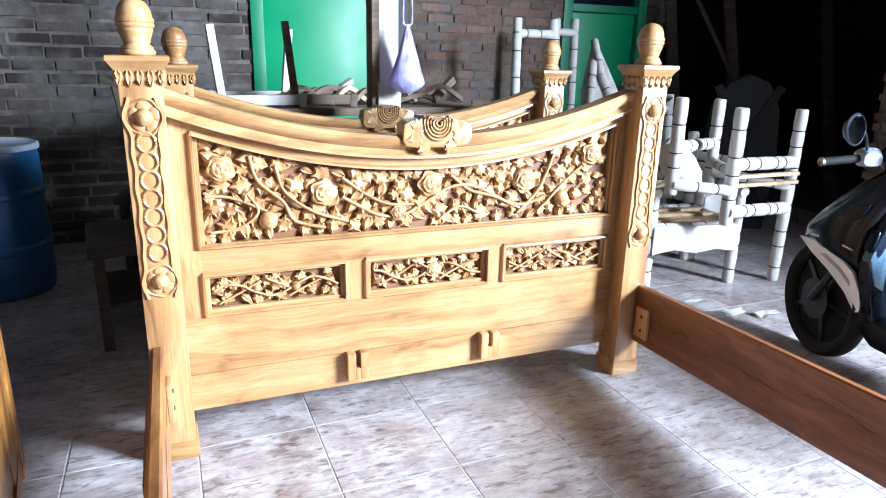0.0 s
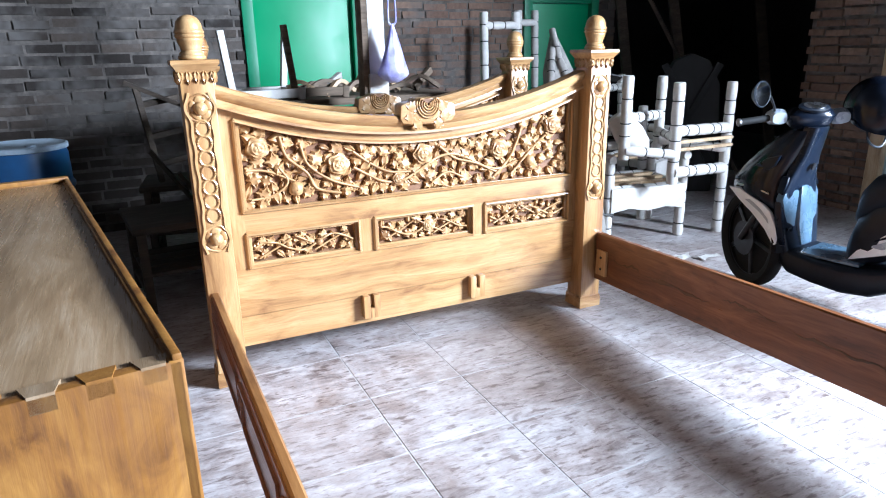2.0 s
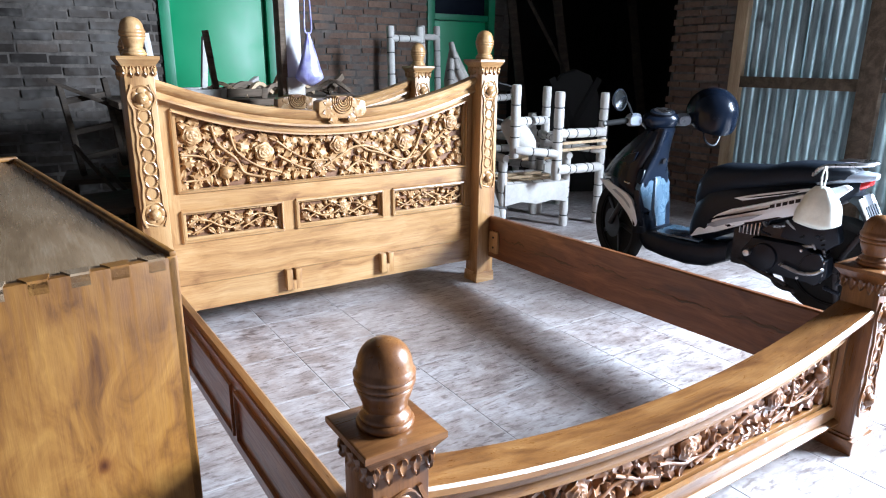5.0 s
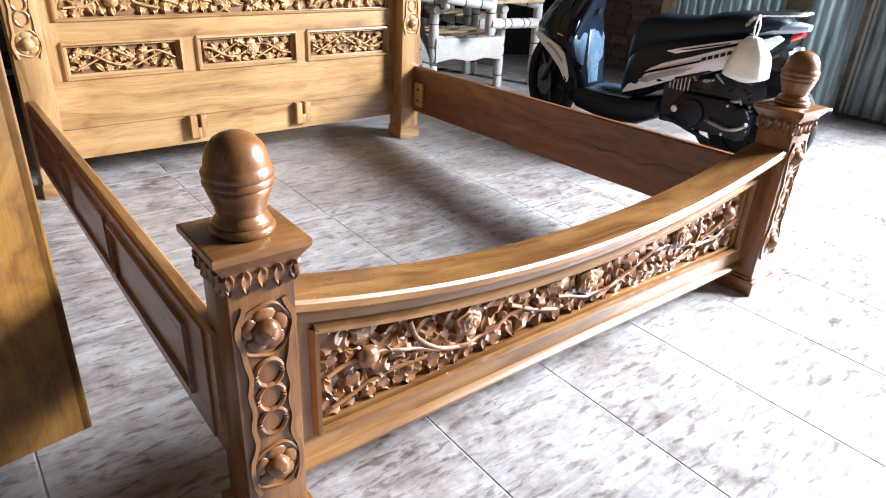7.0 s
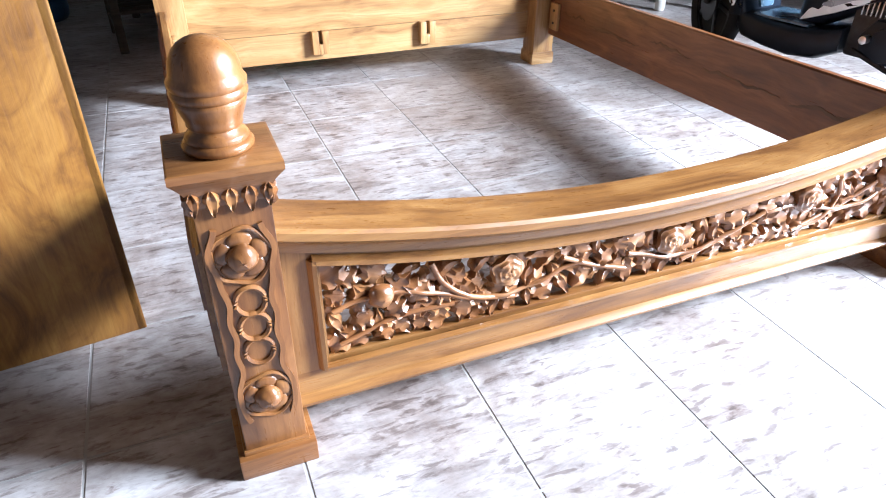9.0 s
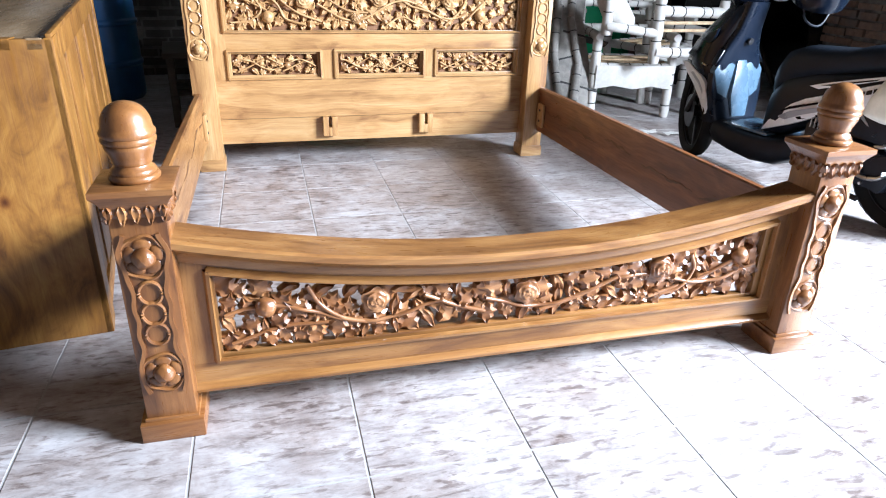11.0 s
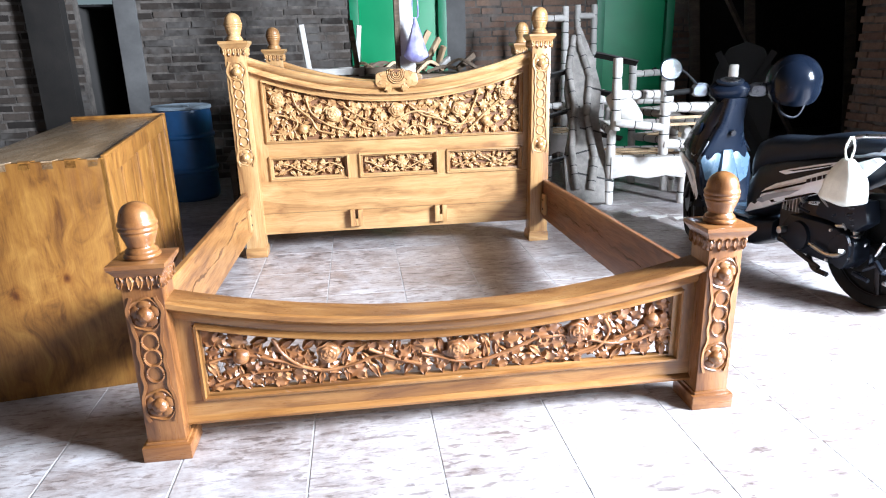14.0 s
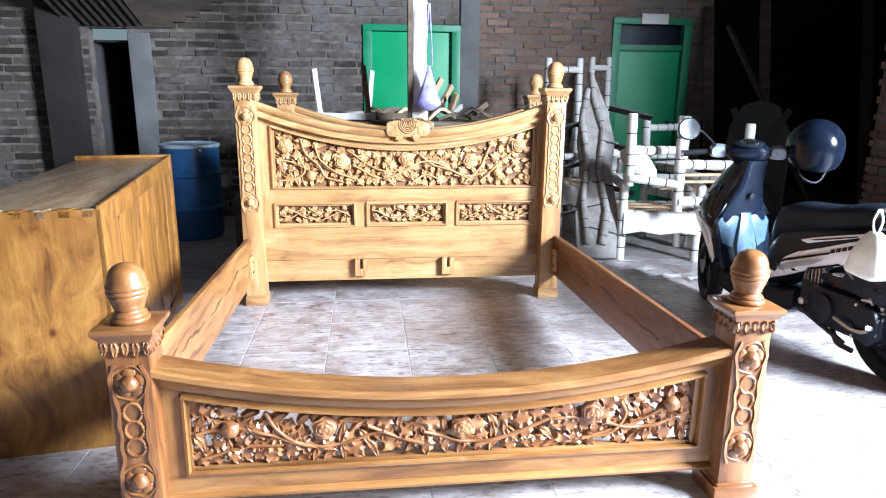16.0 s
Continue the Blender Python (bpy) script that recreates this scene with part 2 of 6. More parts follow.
roof_mat = plain("dark_clay_roof", (0.045, 0.033, 0.027), 0.9, vary=0.3, scale=5, bump_by=0.3)
# plaster kept dark to cut the light that unseen walls bounce back
wall_plain = plain("dark_plaster_low_bounce", (0.055, 0.050, 0.046), 0.95, vary=0.2, scale=3, bump_by=0.2)
black_plastic = plain("black_plastic", (0.007, 0.010, 0.017), 0.42, vary=0.25, scale=20, sheen=0.25)
seat_vinyl = plain("black_seat_vinyl", (0.008, 0.012, 0.020), 0.5, vary=0.2, scale=60, bump_by=0.1, sheen=0.2)
rubber = plain("black_rubber", (0.012, 0.012, 0.012), 0.75, vary=0.25, scale=30, sheen=0.2)
gloss_black = plain("gloss_black_paint", (0.005, 0.008, 0.016), 0.2, vary=0.2, sheen=0.25)
silver = plain("silver_grey_panel", (0.36, 0.40, 0.46), 0.3, metal=0.2, vary=0.06)
navy = plain("dark_blue_plastic", (0.005, 0.009, 0.019), 0.3, vary=0.15, sheen=0.25)
blue_grey = plain("blue_grey_plastic", (0.075, 0.125, 0.18), 0.28, vary=0.12, coat=0.35)
white_paint = plain("white_gloss_panel", (0.82, 0.86, 0.90), 0.25, vary=0.04, coat=0.3)
steel = plain("bright_metal", (0.55, 0.55, 0.56), 0.3, metal=1.0, vary=0.2, scale=14)
dark_metal = plain("dark_metal", (0.05, 0.05, 0.055), 0.42, metal=0.8, vary=0.3, scale=18)
mirror_glass = plain("mirror_glass", (0.85, 0.88, 0.9), 0.04, metal=1.0, vary=0.02)
red_lens = plain("red_lens", (0.5, 0.02, 0.02), 0.2, vary=0.1)
drum_blue = plain("blue_drum_plastic", (0.022, 0.085, 0.22), 0.36, vary=0.25, scale=5)
drum_dust = plain("dusty_pale_lid", (0.36, 0.43, 0.50), 0.6, vary=0.25, scale=9)
bag_white = plain("white_plastic_bag", (0.80, 0.84, 0.76), 0.35, vary=0.08, scale=20, bump_by=0.3)
wrap_white = plain("white_foam_wrap", (0.52, 0.49, 0.455), 0.7, vary=0.12, scale=22, bump_by=0.3)
# creased foam, greyed so the ornate board's shade is in its colour
wrap_shaded = plain("creased_foam_shaded", (0.22, 0.20, 0.18), 0.75, vary=0.35, scale=14, bump_by=0.6)
wrap_band = plain("black_rubber_tie", (0.02, 0.018, 0.017), 0.7)
paper = plain("pale_paper", (0.7, 0.68, 0.65), 0.8, vary=0.1)


def thin_plastic():
    m, nt, b = mat("violet_plastic_bag")
    v, raw = coords(nt, (1, 1, 1))
    n = node(nt, "ShaderNodeTexNoise", [(raw, "Vector")], Scale=18, Detail=5.0)
    c = ramp(nt, n.outputs["Fac"], [(0.35, (0.30, 0.27, 0.62)), (0.65, (0.62, 0.60, 0.88))])
    nt.links.new(c.outputs["Color"], b.inputs["Base Color"])
    b.inputs["Roughness"].default_value = 0.3
    b.inputs["Transmission Weight"].default_value = 0.25
    bump(nt, b, n.outputs["Fac"], 0.5, 0.01)
    return m


violet = thin_plastic()


def galvanised():
    m, nt, b = mat("stained_zinc_sheet")
    v, raw = coords(nt, (1.0, 6.0, 0.7))
    n = node(nt, "ShaderNodeTexNoise", [(v, "Vector")], Scale=2.2, Detail=7.0, Roughness=0.7)
    c = ramp(nt, n.outputs["Fac"], [(0.3, (0.15, 0.175, 0.178)), (0.5, (0.36, 0.41, 0.415)), (0.72, (0.56, 0.61, 0.61))])
    n2 = node(nt, "ShaderNodeTexNoise", [(raw, "Vector")], Scale=3.5, Detail=4.0)
    r = ramp(nt, n2.outputs["Fac"], [(0.62, (0, 0, 0)), (0.74, (0.8, 0.8, 0.8))])
    col = mix(nt, "MIX", r.outputs["Color"], c.outputs["Color"], (0.03, 0.028, 0.025))
    nt.links.new(col.outputs["Color"], b.inputs["Base Color"])
    b.inputs["Metallic"].default_value = 0.35
    b.inputs["Roughness"].default_value = 0.55
    return m


zinc = galvanised()

# ---- building helpers ----
ORIGIN = {}


def thing(name, at=(0, 0, 0), label="", category="", group="", kind=""):
    """An Empty at the base of a thing; its parts are given in the room's own coordinates."""
    ob = new(name)
    ob.empty_display_size = 0.1
    ob.location = at
    ORIGIN[ob] = Vector(at)
    return tagged(ob, label, category, group, kind)


def finish(bm, name, material, smooth):
    me = bpy.data.meshes.new(name)
    bmesh.ops.recalc_face_normals(bm, faces=bm.faces)
    bm.to_mesh(me)
    bm.free()
    me.materials.append(material)
    if smooth:
        me.shade_smooth()
        me.set_sharp_from_angle(angle=radians(smooth))
    return me


def part(name, bm, material, parent, label="", smooth=35):
    o = ORIGIN[parent]
    bm.transform(Matrix.Translation(-o))
    ob = new(name, finish(bm, name, material, smooth))
    ob.parent = parent
    ORIGIN[ob] = o
    return tagged(ob, label)


def single(name, bm, material, at, label="", category="", kind="", smooth=35):
    bm.transform(Matrix.Translation(-Vector(at)))
    ob = new(name, finish(bm, name, material, smooth))
    ob.location = at
    ORIGIN[ob] = Vector(at)
    return tagged(ob, label, category, "", kind)


def add_box(bm, x0, x1, y0, y1, z0, z1, bevel=0.0, m=None):
    tmp = bmesh.new()
    bmesh.ops.create_cube(tmp, size=1.0)
    bmesh.ops.transform(tmp, verts=tmp.verts, matrix=Matrix.Translation(((x0 + x1) / 2, (y0 + y1) / 2, (z0 + z1) / 2)) @ Matrix.Diagonal((x1 - x0, y1 - y0, z1 - z0, 1)))
    if bevel:
        bmesh.ops.bevel(tmp, geom=tmp.edges, offset=bevel, segments=2, profile=0.6, affect="EDGES")
    join(bm, tmp, m)
    return bm


def join(bm, tmp, m=None):
    if m is not None:
        tmp.transform(m)
    me = bpy.data.meshes.new("tmp")
    tmp.to_mesh(me)
    tmp.free()
    bm.from_mesh(me)
    bpy.data.meshes.remove(me)


def box(x0, x1, y0, y1, z0, z1, bevel=0.003):
    return add_box(bmesh.new(), x0, x1, y0, y1, z0, z1, bevel)


def lathe(profile, m=None, seg=28, bm=None):
    """A turned shape; profile of (radius, height) about z."""
    bm = bm or bmesh.new()
    rings = []
    for r, z in profile:
        if r < 1e-5:
            rings.append([bm.verts.new((0, 0, z))])
        else:
            rings.append([bm.verts.new((r * math.cos(2 * math.pi * k / seg), r * math.sin(2 * math.pi * k / seg), z)) for k in range(seg)])
    made = [v for r in rings for v in r]
    for a, b in zip(rings, rings[1:]):
        for k in range(seg):
            q = [a[k % len(a)], a[(k + 1) % len(a)], b[(k + 1) % len(b)], b[k % len(b)]]
            u = list(dict.fromkeys(q))
            if len(u) > 2:
                bm.faces.new(u)
    for r in (rings[0], rings[-1]):
        if len(r) > 2:
            bm.faces.new(r)
    if m is not None:
        bmesh.ops.transform(bm, verts=made, matrix=m)
    return bm


def sweep(section, path, ups=None, bm=None, closed=False, cap=True):
    """A closed section of (side, up) carried along a path of points; ups: the up of each point."""
    bm = bm or bmesh.new()
    pts = [Vector(p) for p in path]
    rings = []
    n = len(pts)
    for i, p in enumerate(pts):
        d = (pts[(i + 1) % n] - pts[i - 1]) if closed else (pts[min(i + 1, n - 1)] - pts[max(i - 1, 0)])
        d.normalize()
        up = Vector(ups[i] if ups else (0, 0, 1))
        if abs(d.dot(up)) > 0.98:
            up = Vector((0, 1, 0)) if abs(d.y) < 0.9 else Vector((1, 0, 0))
        side = d.cross(up).normalized()
        up2 = side.cross(d)
        sec = section(i / max(1, n - 1)) if callable(section) else section
        rings.append([bm.verts.new(p + side * a + up2 * b) for a, b in sec])
    m = len(rings[0])
    pairs = list(zip(rings, rings[1:])) + ([(rings[-1], rings[0])] if closed else [])
    for a, b in pairs:
        for k in range(m):
            bm.faces.new((a[k], a[(k + 1) % m], b[(k + 1) % m], b[k]))
    if cap and not closed:
        bm.faces.new(rings[0])
        bm.faces.new(rings[-1])
    return bm


def circle(r, n=8, sy=1.0):
    return [(r * math.cos(2 * math.pi * k / n), r * sy * math.sin(2 * math.pi * k / n)) for k in range(n)]


def tube(path, r, n=8, bm=None, closed=False):
    return sweep(circle(r, n), path, bm=bm, closed=closed)


def prism(outline, lo, hi, axis=1, bevel=0.0, bm=None, m=None):
    """An outline of (u, v) drawn out along an axis: y for (x, z), x for (y, z), z for (x, y)."""
    tmp = bmesh.new()

    def at(u, v, w):
        return (u, w, v) if axis == 1 else ((w, u, v) if axis == 0 else (u, v, w))
    a = [tmp.verts.new(at(u, v, lo)) for u, v in outline]
    b = [tmp.verts.new(at(u, v, hi)) for u, v in outline]
    n = len(a)
    tmp.faces.new(a)
    tmp.faces.new(b[::-1])
    for k in range(n):
        tmp.faces.new((a[k], b[k], b[(k + 1) % n], a[(k + 1) % n]))
    bmesh.ops.recalc_face_normals(tmp, faces=tmp.faces)
    if bevel:
        sharp = [e for e in tmp.edges if len(e.link_faces) == 2 and e.calc_face_angle(0) > 0.6]
        bmesh.ops.bevel(tmp, geom=sharp, offset=bevel, segments=2, profile=0.6, affect="EDGES", clamp_overlap=True)
    out = bm or bmesh.new()
    join(out, tmp, m)
    return out


def smooth_line(points, n):
    """A smooth curve through the points (Catmull-Rom), n steps a span."""
    p = [Vector(q) for q in points]
    p = [p[0] * 2 - p[1]] + p + [p[-1] * 2 - p[-2]]
    out = []
    for i in range(1, len(p) - 2):
        for k in range(n):
            t = k / n
            a, b, c, d = p[i - 1], p[i], p[i + 1], p[i + 2]
            out.append(0.5 * ((2 * b) + (c - a) * t + (2 * a - 5 * b + 4 * c - d) * t * t + (3 * b - a - 3 * c + d) * t ** 3))
    out.append(p[-2])
    return out


def between(a, b, p):
    """The pose that lays the z axis of a bar of length 1 from a to b."""
    a, b = Vector(a), Vector(b)
    return Matrix.Translation(a) @ (b - a).to_track_quat("Z", "Y").to_matrix().to_4x4() @ Matrix.Diagonal((p, p, (b - a).length, 1))

# ---- structure ----
BACK, LEFT, RIGHT, FRONT, TOP = 5.0, -3.4, 4.75, -4.2, 3.9
TX, TY, TILE = 0.37, -0.26, 0.40


def wall(name, x0, x1, y0, y1, z0, z1, material, label):
    return single(name, box(x0, x1, y0, y1, z0, z1, 0.0), material, ((x0 + x1) / 2, (y0 + y1) / 2, z0), label, "wall", "structure", smooth=0)


ground = single("ground", box(-40, 60, -40, 40, -0.4, -0.06, 0.0), render_grey, (0, 0, -0.4), "bare grey ground outside the workshop", "ground", "structure", smooth=0)
floor = single("floor", box(LEFT, RIGHT + 0.6, FRONT, BACK + 0.1, -0.06, -0.0014, 0.0), grout, (0, 0, 0), "workshop floor of mottled grey tiles with pale joints", "floor", "structure", smooth=0)
back_room_floor = single("floor_back_room", box(RIGHT + 0.6, 8.0, 2.6, 7.0, -0.06, -0.004, 0.0), render_grey, (6.5, 5, 0), "dusty cement floor of the dark back room", "floor", "structure", smooth=0)


def brick_face(outer, holes, place, many, one=None, pick=None, seed=1, course=0.095, length=0.30):
    """Courses of rough bricks over the rectangle outer (u0, u1, z0, z1) less the holes; place maps (u, z) boxes into the room."""
    rnd = random.Random(seed)
    u0, u1, z0, z1 = outer
    bm = bmesh.new()
    singles = []
    row = 0
    z = z0
    while z < z1 - 0.03:
        h = course * 0.70 + rnd.uniform(-0.007, 0.005)
        u = u0 - (0.5 * length if row % 2 else rnd.uniform(0, 0.1))
        while u < u1:
            w = length + rnd.uniform(-0.05, 0.03)
            a, b = max(u, u0), min(u + w, u1)
            for ha, hb, hz0, hz1 in holes:
                if z + h > hz0 and z < hz1 and b > ha and a < hb:
                    if a < ha:
                        b = ha - 0.005
                    elif b > hb:
                        a = hb + 0.005
                    else:
                        b = a
            if b - a > 0.05:
                e = rnd.uniform(0.001, 0.016)
                dz = rnd.uniform(-0.008, 0.008)
                spec = (a, b, z + dz, min(z + h + dz, z1), e)
                if one and pick(a, z):
                    singles.append(spec)
                else:
                    add_box(bm, *place(*spec), bevel=0.0)
            u += w + 0.018
        z += course
        row += 1
    return bm, singles


# back wall: two doorways and a side passage
D1, D2, GAP = (0.60, 1.50), (3.12, 3.90), (-1.98, -1.63)
H1, H2, HG = 1.82, 1.93, 1.70
back = thing("wall_back", (0.8, BACK, 0), "rough brick wall with grey mortar and cement smears", "wall", kind="structure")
core = bmesh.new()
for a, b, z0, z1 in ((LEFT, GAP[0], 0, TOP), (GAP[0], GAP[1], HG + 0.10, TOP), (GAP[1], D1[0], 0, TOP), (D1[0], D1[1], H1, TOP), (D1[1], D2[0], 0, TOP), (D2[0], D2[1], H2, TOP), (D2[1], 4.15, 0, TOP)):
    add_box(core, a, b, BACK, BACK + 0.12, z0, z1)
part("mortar_core", core, mortar, back, smooth=0)
HOLES = [(*GAP, 0, HG + 0.1), (*D1, 0, H1), (*D2, 0, H2), (1.50, 1.72, 0, TOP), (-1.66, -1.42, 0, TOP)]


def on_back(a, b, z0, z1, e):
    return (a, b, BACK - e, BACK + 0.02, z0, z1)


bmw, pieces = brick_face((LEFT, 1.5, 0.0, TOP), HOLES, on_back, brick_many, brick_one, lambda a, z: -1.1 < a < 0.35 and 0.95 < z < 2.1, 3, 0.082, 0.245)
part("bricks", bmw, brick_many, back, "rough greyish clay bricks", smooth=0)["kind"] = "stuff"
bmw2, _ = brick_face((1.72, 4.15, 0.0, TOP), HOLES, on_back, brick_warm, None, None, 5, 0.07, 0.21)
part("bricks", bmw2, brick_warm, back, "brown clay bricks", smooth=0)["kind"] = "stuff"
# cement strips beside the first door and the passage
part("cement_strip", box(1.53, 1.72, BACK - 0.028, BACK + 0.05, 0, TOP, 0.006), render_grey, back)
part("cement_strip", box(-1.62, -1.42, BACK - 0.024, BACK + 0.05, 0, HG + 0.06, 0.006), render_grey, back)
unit = bpy.data.meshes.new("brick")
ub = box(-0.5, 0.5, -0.5, 0.5, -0.5, 0.5, 0.0)
ub.to_mesh(unit)
ub.free()
unit.materials.append(brick_one)
for a, b, z0, z1, e in pieces:
    x0, x1, y0, y1, zz0, zz1 = on_back(a, b, z0, z1, e)
    o = new("brick", unit)
    o.parent = back
    o.matrix_basis = Matrix.Translation(Vector(((x0 + x1) / 2, (y0 + y1) / 2, (zz0 + zz1) / 2)) - ORIGIN[back]) @ Matrix.Diagonal((x1 - x0, y1 - y0, zz1 - zz0, 1))


def green_door(name, x0, x1, h, transom, label):
    d = thing(name, ((x0 + x1) / 2, BACK, 0), label, "door", kind="structure")
    f = 0.055
    part("frame_post", box(x0 - 0.03, x0 + f, BACK - 0.03, BACK + 0.11, 0, h, 0.004), green_dark, d)
    part("frame_post", box(x1 - f, x1 + 0.03, BACK - 0.03, BACK + 0.11, 0, h, 0.004), green_dark, d)
    part("frame_head", box(x0 - 0.03, x1 + 0.03, BACK - 0.032, BACK + 0.11, h, h + 0.06, 0.004), green_dark, d)
    top = h
    if transom:
        part("transom_bar", box(x0 + f, x1 - f, BACK - 0.02, BACK + 0.10, h - 0.26, h - 0.20, 0.004), green_dark, d)
        part("transom_pane", box(x0 + f, x1 - f, BACK + 0.05, BACK + 0.06, h - 0.20, h, 0.0), gloss_black, d, "dark transom opening")
        top = h - 0.26
    leaf = part("leaf", box(x0 + f + 0.004, x1 - f - 0.004, BACK + 0.02, BACK + 0.06, 0.01, top - 0.005, 0.003), green_paint, d, "flat green painted door leaf")
    part("handle", lathe([(0.0, 0), (0.016, 0.0), (0.012, 0.02), (0.02, 0.04), (0.0, 0.05)], pose(x1 - f - 0.08, BACK + 0.02, 0.95, 90), 12), dark_metal, leaf)
    return d


green_door("door_1", *D1, H1, False, "closed flat green painted wooden door in a green frame")
green_door("door_2", *D2, H2, True, "closed green painted door with a dark transom")
sign = single("door_sign", box(3.38, 3.66, BACK - 0.05, BACK - 0.035, 1.93, 2.03, 0.003), paper, (3.52, BACK - 0.05, 1.93), "small pale blank plate above the green door", "sign")

# dark passage behind the wall, open to the sky above
wall("wall_passage_left", -2.2, GAP[0] - 0.01, BACK + 0.12, 8.0, 0, 1.68, wall_plain, "side passage wall in darkened plaster")
wall("wall_passage_right", GAP[1] + 0.01, -1.4, BACK + 0.12, 8.0, 0, 1.68, wall_plain, "side passage wall in darkened plaster")
# end wall and cover are near-black to paint in the passage's darkness
wall("wall_passage_end", -2.2, -1.4, 8.0, 8.1, 0, 1.68, shade_black, "end wall of the side passage, near-black for its unlit depth")
wall("ceiling_passage", -2.2, -1.4, BACK + 0.12, 8.1, 1.68, 1.70, shade_black, "cover closing the side passage, near-black for its unlit depth")
# near-black slab left of the passage, standing in for dark brick wall
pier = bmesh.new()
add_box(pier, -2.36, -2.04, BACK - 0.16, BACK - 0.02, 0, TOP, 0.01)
single("pillar_left", pier, stained, (-2.2, BACK - 0.3, 0), "near-black slab standing in for dark wall beside the passage", "pillar", "structure")

# unseen side and front walls close the room; dark plaster limits bounced light
wall("wall_left", LEFT - 0.15, LEFT, FRONT - 0.15, BACK + 0.12, 0, TOP, wall_plain, "unseen side wall in plaster darkened against bounced light")
fw = bmesh.new()
add_box(fw, LEFT, RIGHT + 0.15, FRONT - 0.15, FRONT, 0, TOP)
single("wall_front", fw, wall_plain, (0, FRONT, 0), "unseen front wall in plaster darkened against bounced light", "wall", "structure", smooth=0)
# wall edge at -0.38 is set to keep entrance light off the back right
rw = bmesh.new()
for a, b, z0, z1 in ((FRONT, -3.0, 0, TOP), (-3.0, -0.38, 3.75, TOP), (-0.38, 1.0, 0, TOP), (1.0, 2.65, 2.45, TOP)):
    add_box(rw, RIGHT, RIGHT + 0.15, a, b, z0, z1)
single("wall_right", rw, wall_plain, (RIGHT, -3.0, 0), "unseen dark plaster side wall, its wide open entrance placed to shape light", "wall", "structure", smooth=0)
bp = thing("pillar_brick", (RIGHT, 3.0, 0), "brown brick pier between the gate and the dark back room", "pillar", kind="structure")
part("core", box(RIGHT + 0.012, RIGHT + 0.15, 2.67, 3.3, 0, TOP, 0.0), mortar, bp, smooth=0)
bmp, _ = brick_face((2.66, 3.31, 0, TOP), [], lambda a, b, z0, z1, e: (RIGHT - e, RIGHT + 0.03, a, b, z0, z1), brick_warm, None, None, 8, 0.07, 0.21)
part("bricks", bmp, brick_warm, bp, smooth=0)["kind"] = "stuff"

# back room: near-black walls paint in its darkness
wall("wall_back_room_end", 4.15, 8.0, 6.9, 7.0, 0, TOP, shade_black, "end wall of the back room, near-black for its unlit depth")
wall("wall_back_room_side", 7.9, 8.0, 2.5, 6.9, 0, TOP, shade_black, "side wall of the back room, near-black for its unlit depth")
wall("wall_back_room_near", RIGHT + 0.15, 7.9, 2.5, 2.6, 0, TOP, shade_black, "near wall of the back room, near-black for its unlit depth")
wall("wall_back_room_left", 4.10, 4.15, BACK + 0.12, 6.9, 0, TOP, shade_black, "left wall of the back room, near-black for its unlit depth")

# unseen roof, dark to limit bounced light
ceil = bmesh.new()
add_box(ceil, LEFT - 0.15, RIGHT + 0.15, FRONT - 0.15, BACK + 0.12, TOP, TOP + 0.1)
add_box(ceil, RIGHT + 0.15, 8.0, 2.5, 7.0, TOP, TOP + 0.1)
add_box(ceil, 4.10, RIGHT + 0.15, BACK + 0.12, 7.0, TOP, TOP + 0.1)
for k in range(18):
    add_box(ceil, LEFT, RIGHT, FRONT + 0.3 + 0.5 * k, FRONT + 0.36 + 0.5 * k, TOP - 0.07, TOP - 0.002)
single("ceiling", ceil, roof_mat, (0, 0, TOP), "unseen roof boarding on rafters, darkened against bounced light", "ceiling", "structure", smooth=0)
sheet_bm = bmesh.new()
rows = []
for k in range(49):
    x = -2.12 + 0.66 * k / 48
    d = 0.012 * math.sin(2 * math.pi * x / 0.075)
    rows.append((sheet_bm.verts.new((x, BACK - 0.05 + d, 1.815)), sheet_bm.verts.new((x - 0.10, BACK - 0.62 + d, 2.16 + d))))
for a, b in zip(rows, rows[1:]):
    sheet_bm.faces.new((a[0], b[0], b[1], a[1]))
bmesh.ops.solidify(sheet_bm, geom=sheet_bm.faces[:], thickness=0.003)
single("roof_sheet", sheet_bm, roof_mat, (-1.8, BACK - 0.3, 1.8), "corrugated brown roof sheet sloping over the passage", "roof sheet", "structure")

# dark panel painted in for the open gap above the stepped bricks
eave = prism([(-1.62, 2.6), (-1.62, 1.80), (-1.20, 1.81), (-1.20, 1.86), (-1.08, 1.86), (-1.08, 1.91), (-0.95, 1.91), (-0.95, 1.97), (-0.84, 1.97), (-0.84, 2.04), (-0.72, 2.04), (-0.72, 2.6)], BACK - 0.045, BACK - 0.02, 1, 0.006)
single("eaves_board", eave, shaded_wood, (-1.2, BACK - 0.03, 1.8), "dark stepped panel standing in for the open gap under the eaves", "boarding", "structure", smooth=0)

# ---- the bed ----
HX = (-0.088, 1.703)
FX = (-0.073, 1.732)
HY, FY = 2.155, 0.043
MID = 0.813


def head_top(x):
    u = abs(x - MID) / 0.83
    return 1.035 + 0.155 * u ** 2.0


def foot_top(x):
    u = abs(x - 0.83) / 0.86
    return 0.418 + 0.107 * u ** 2.0


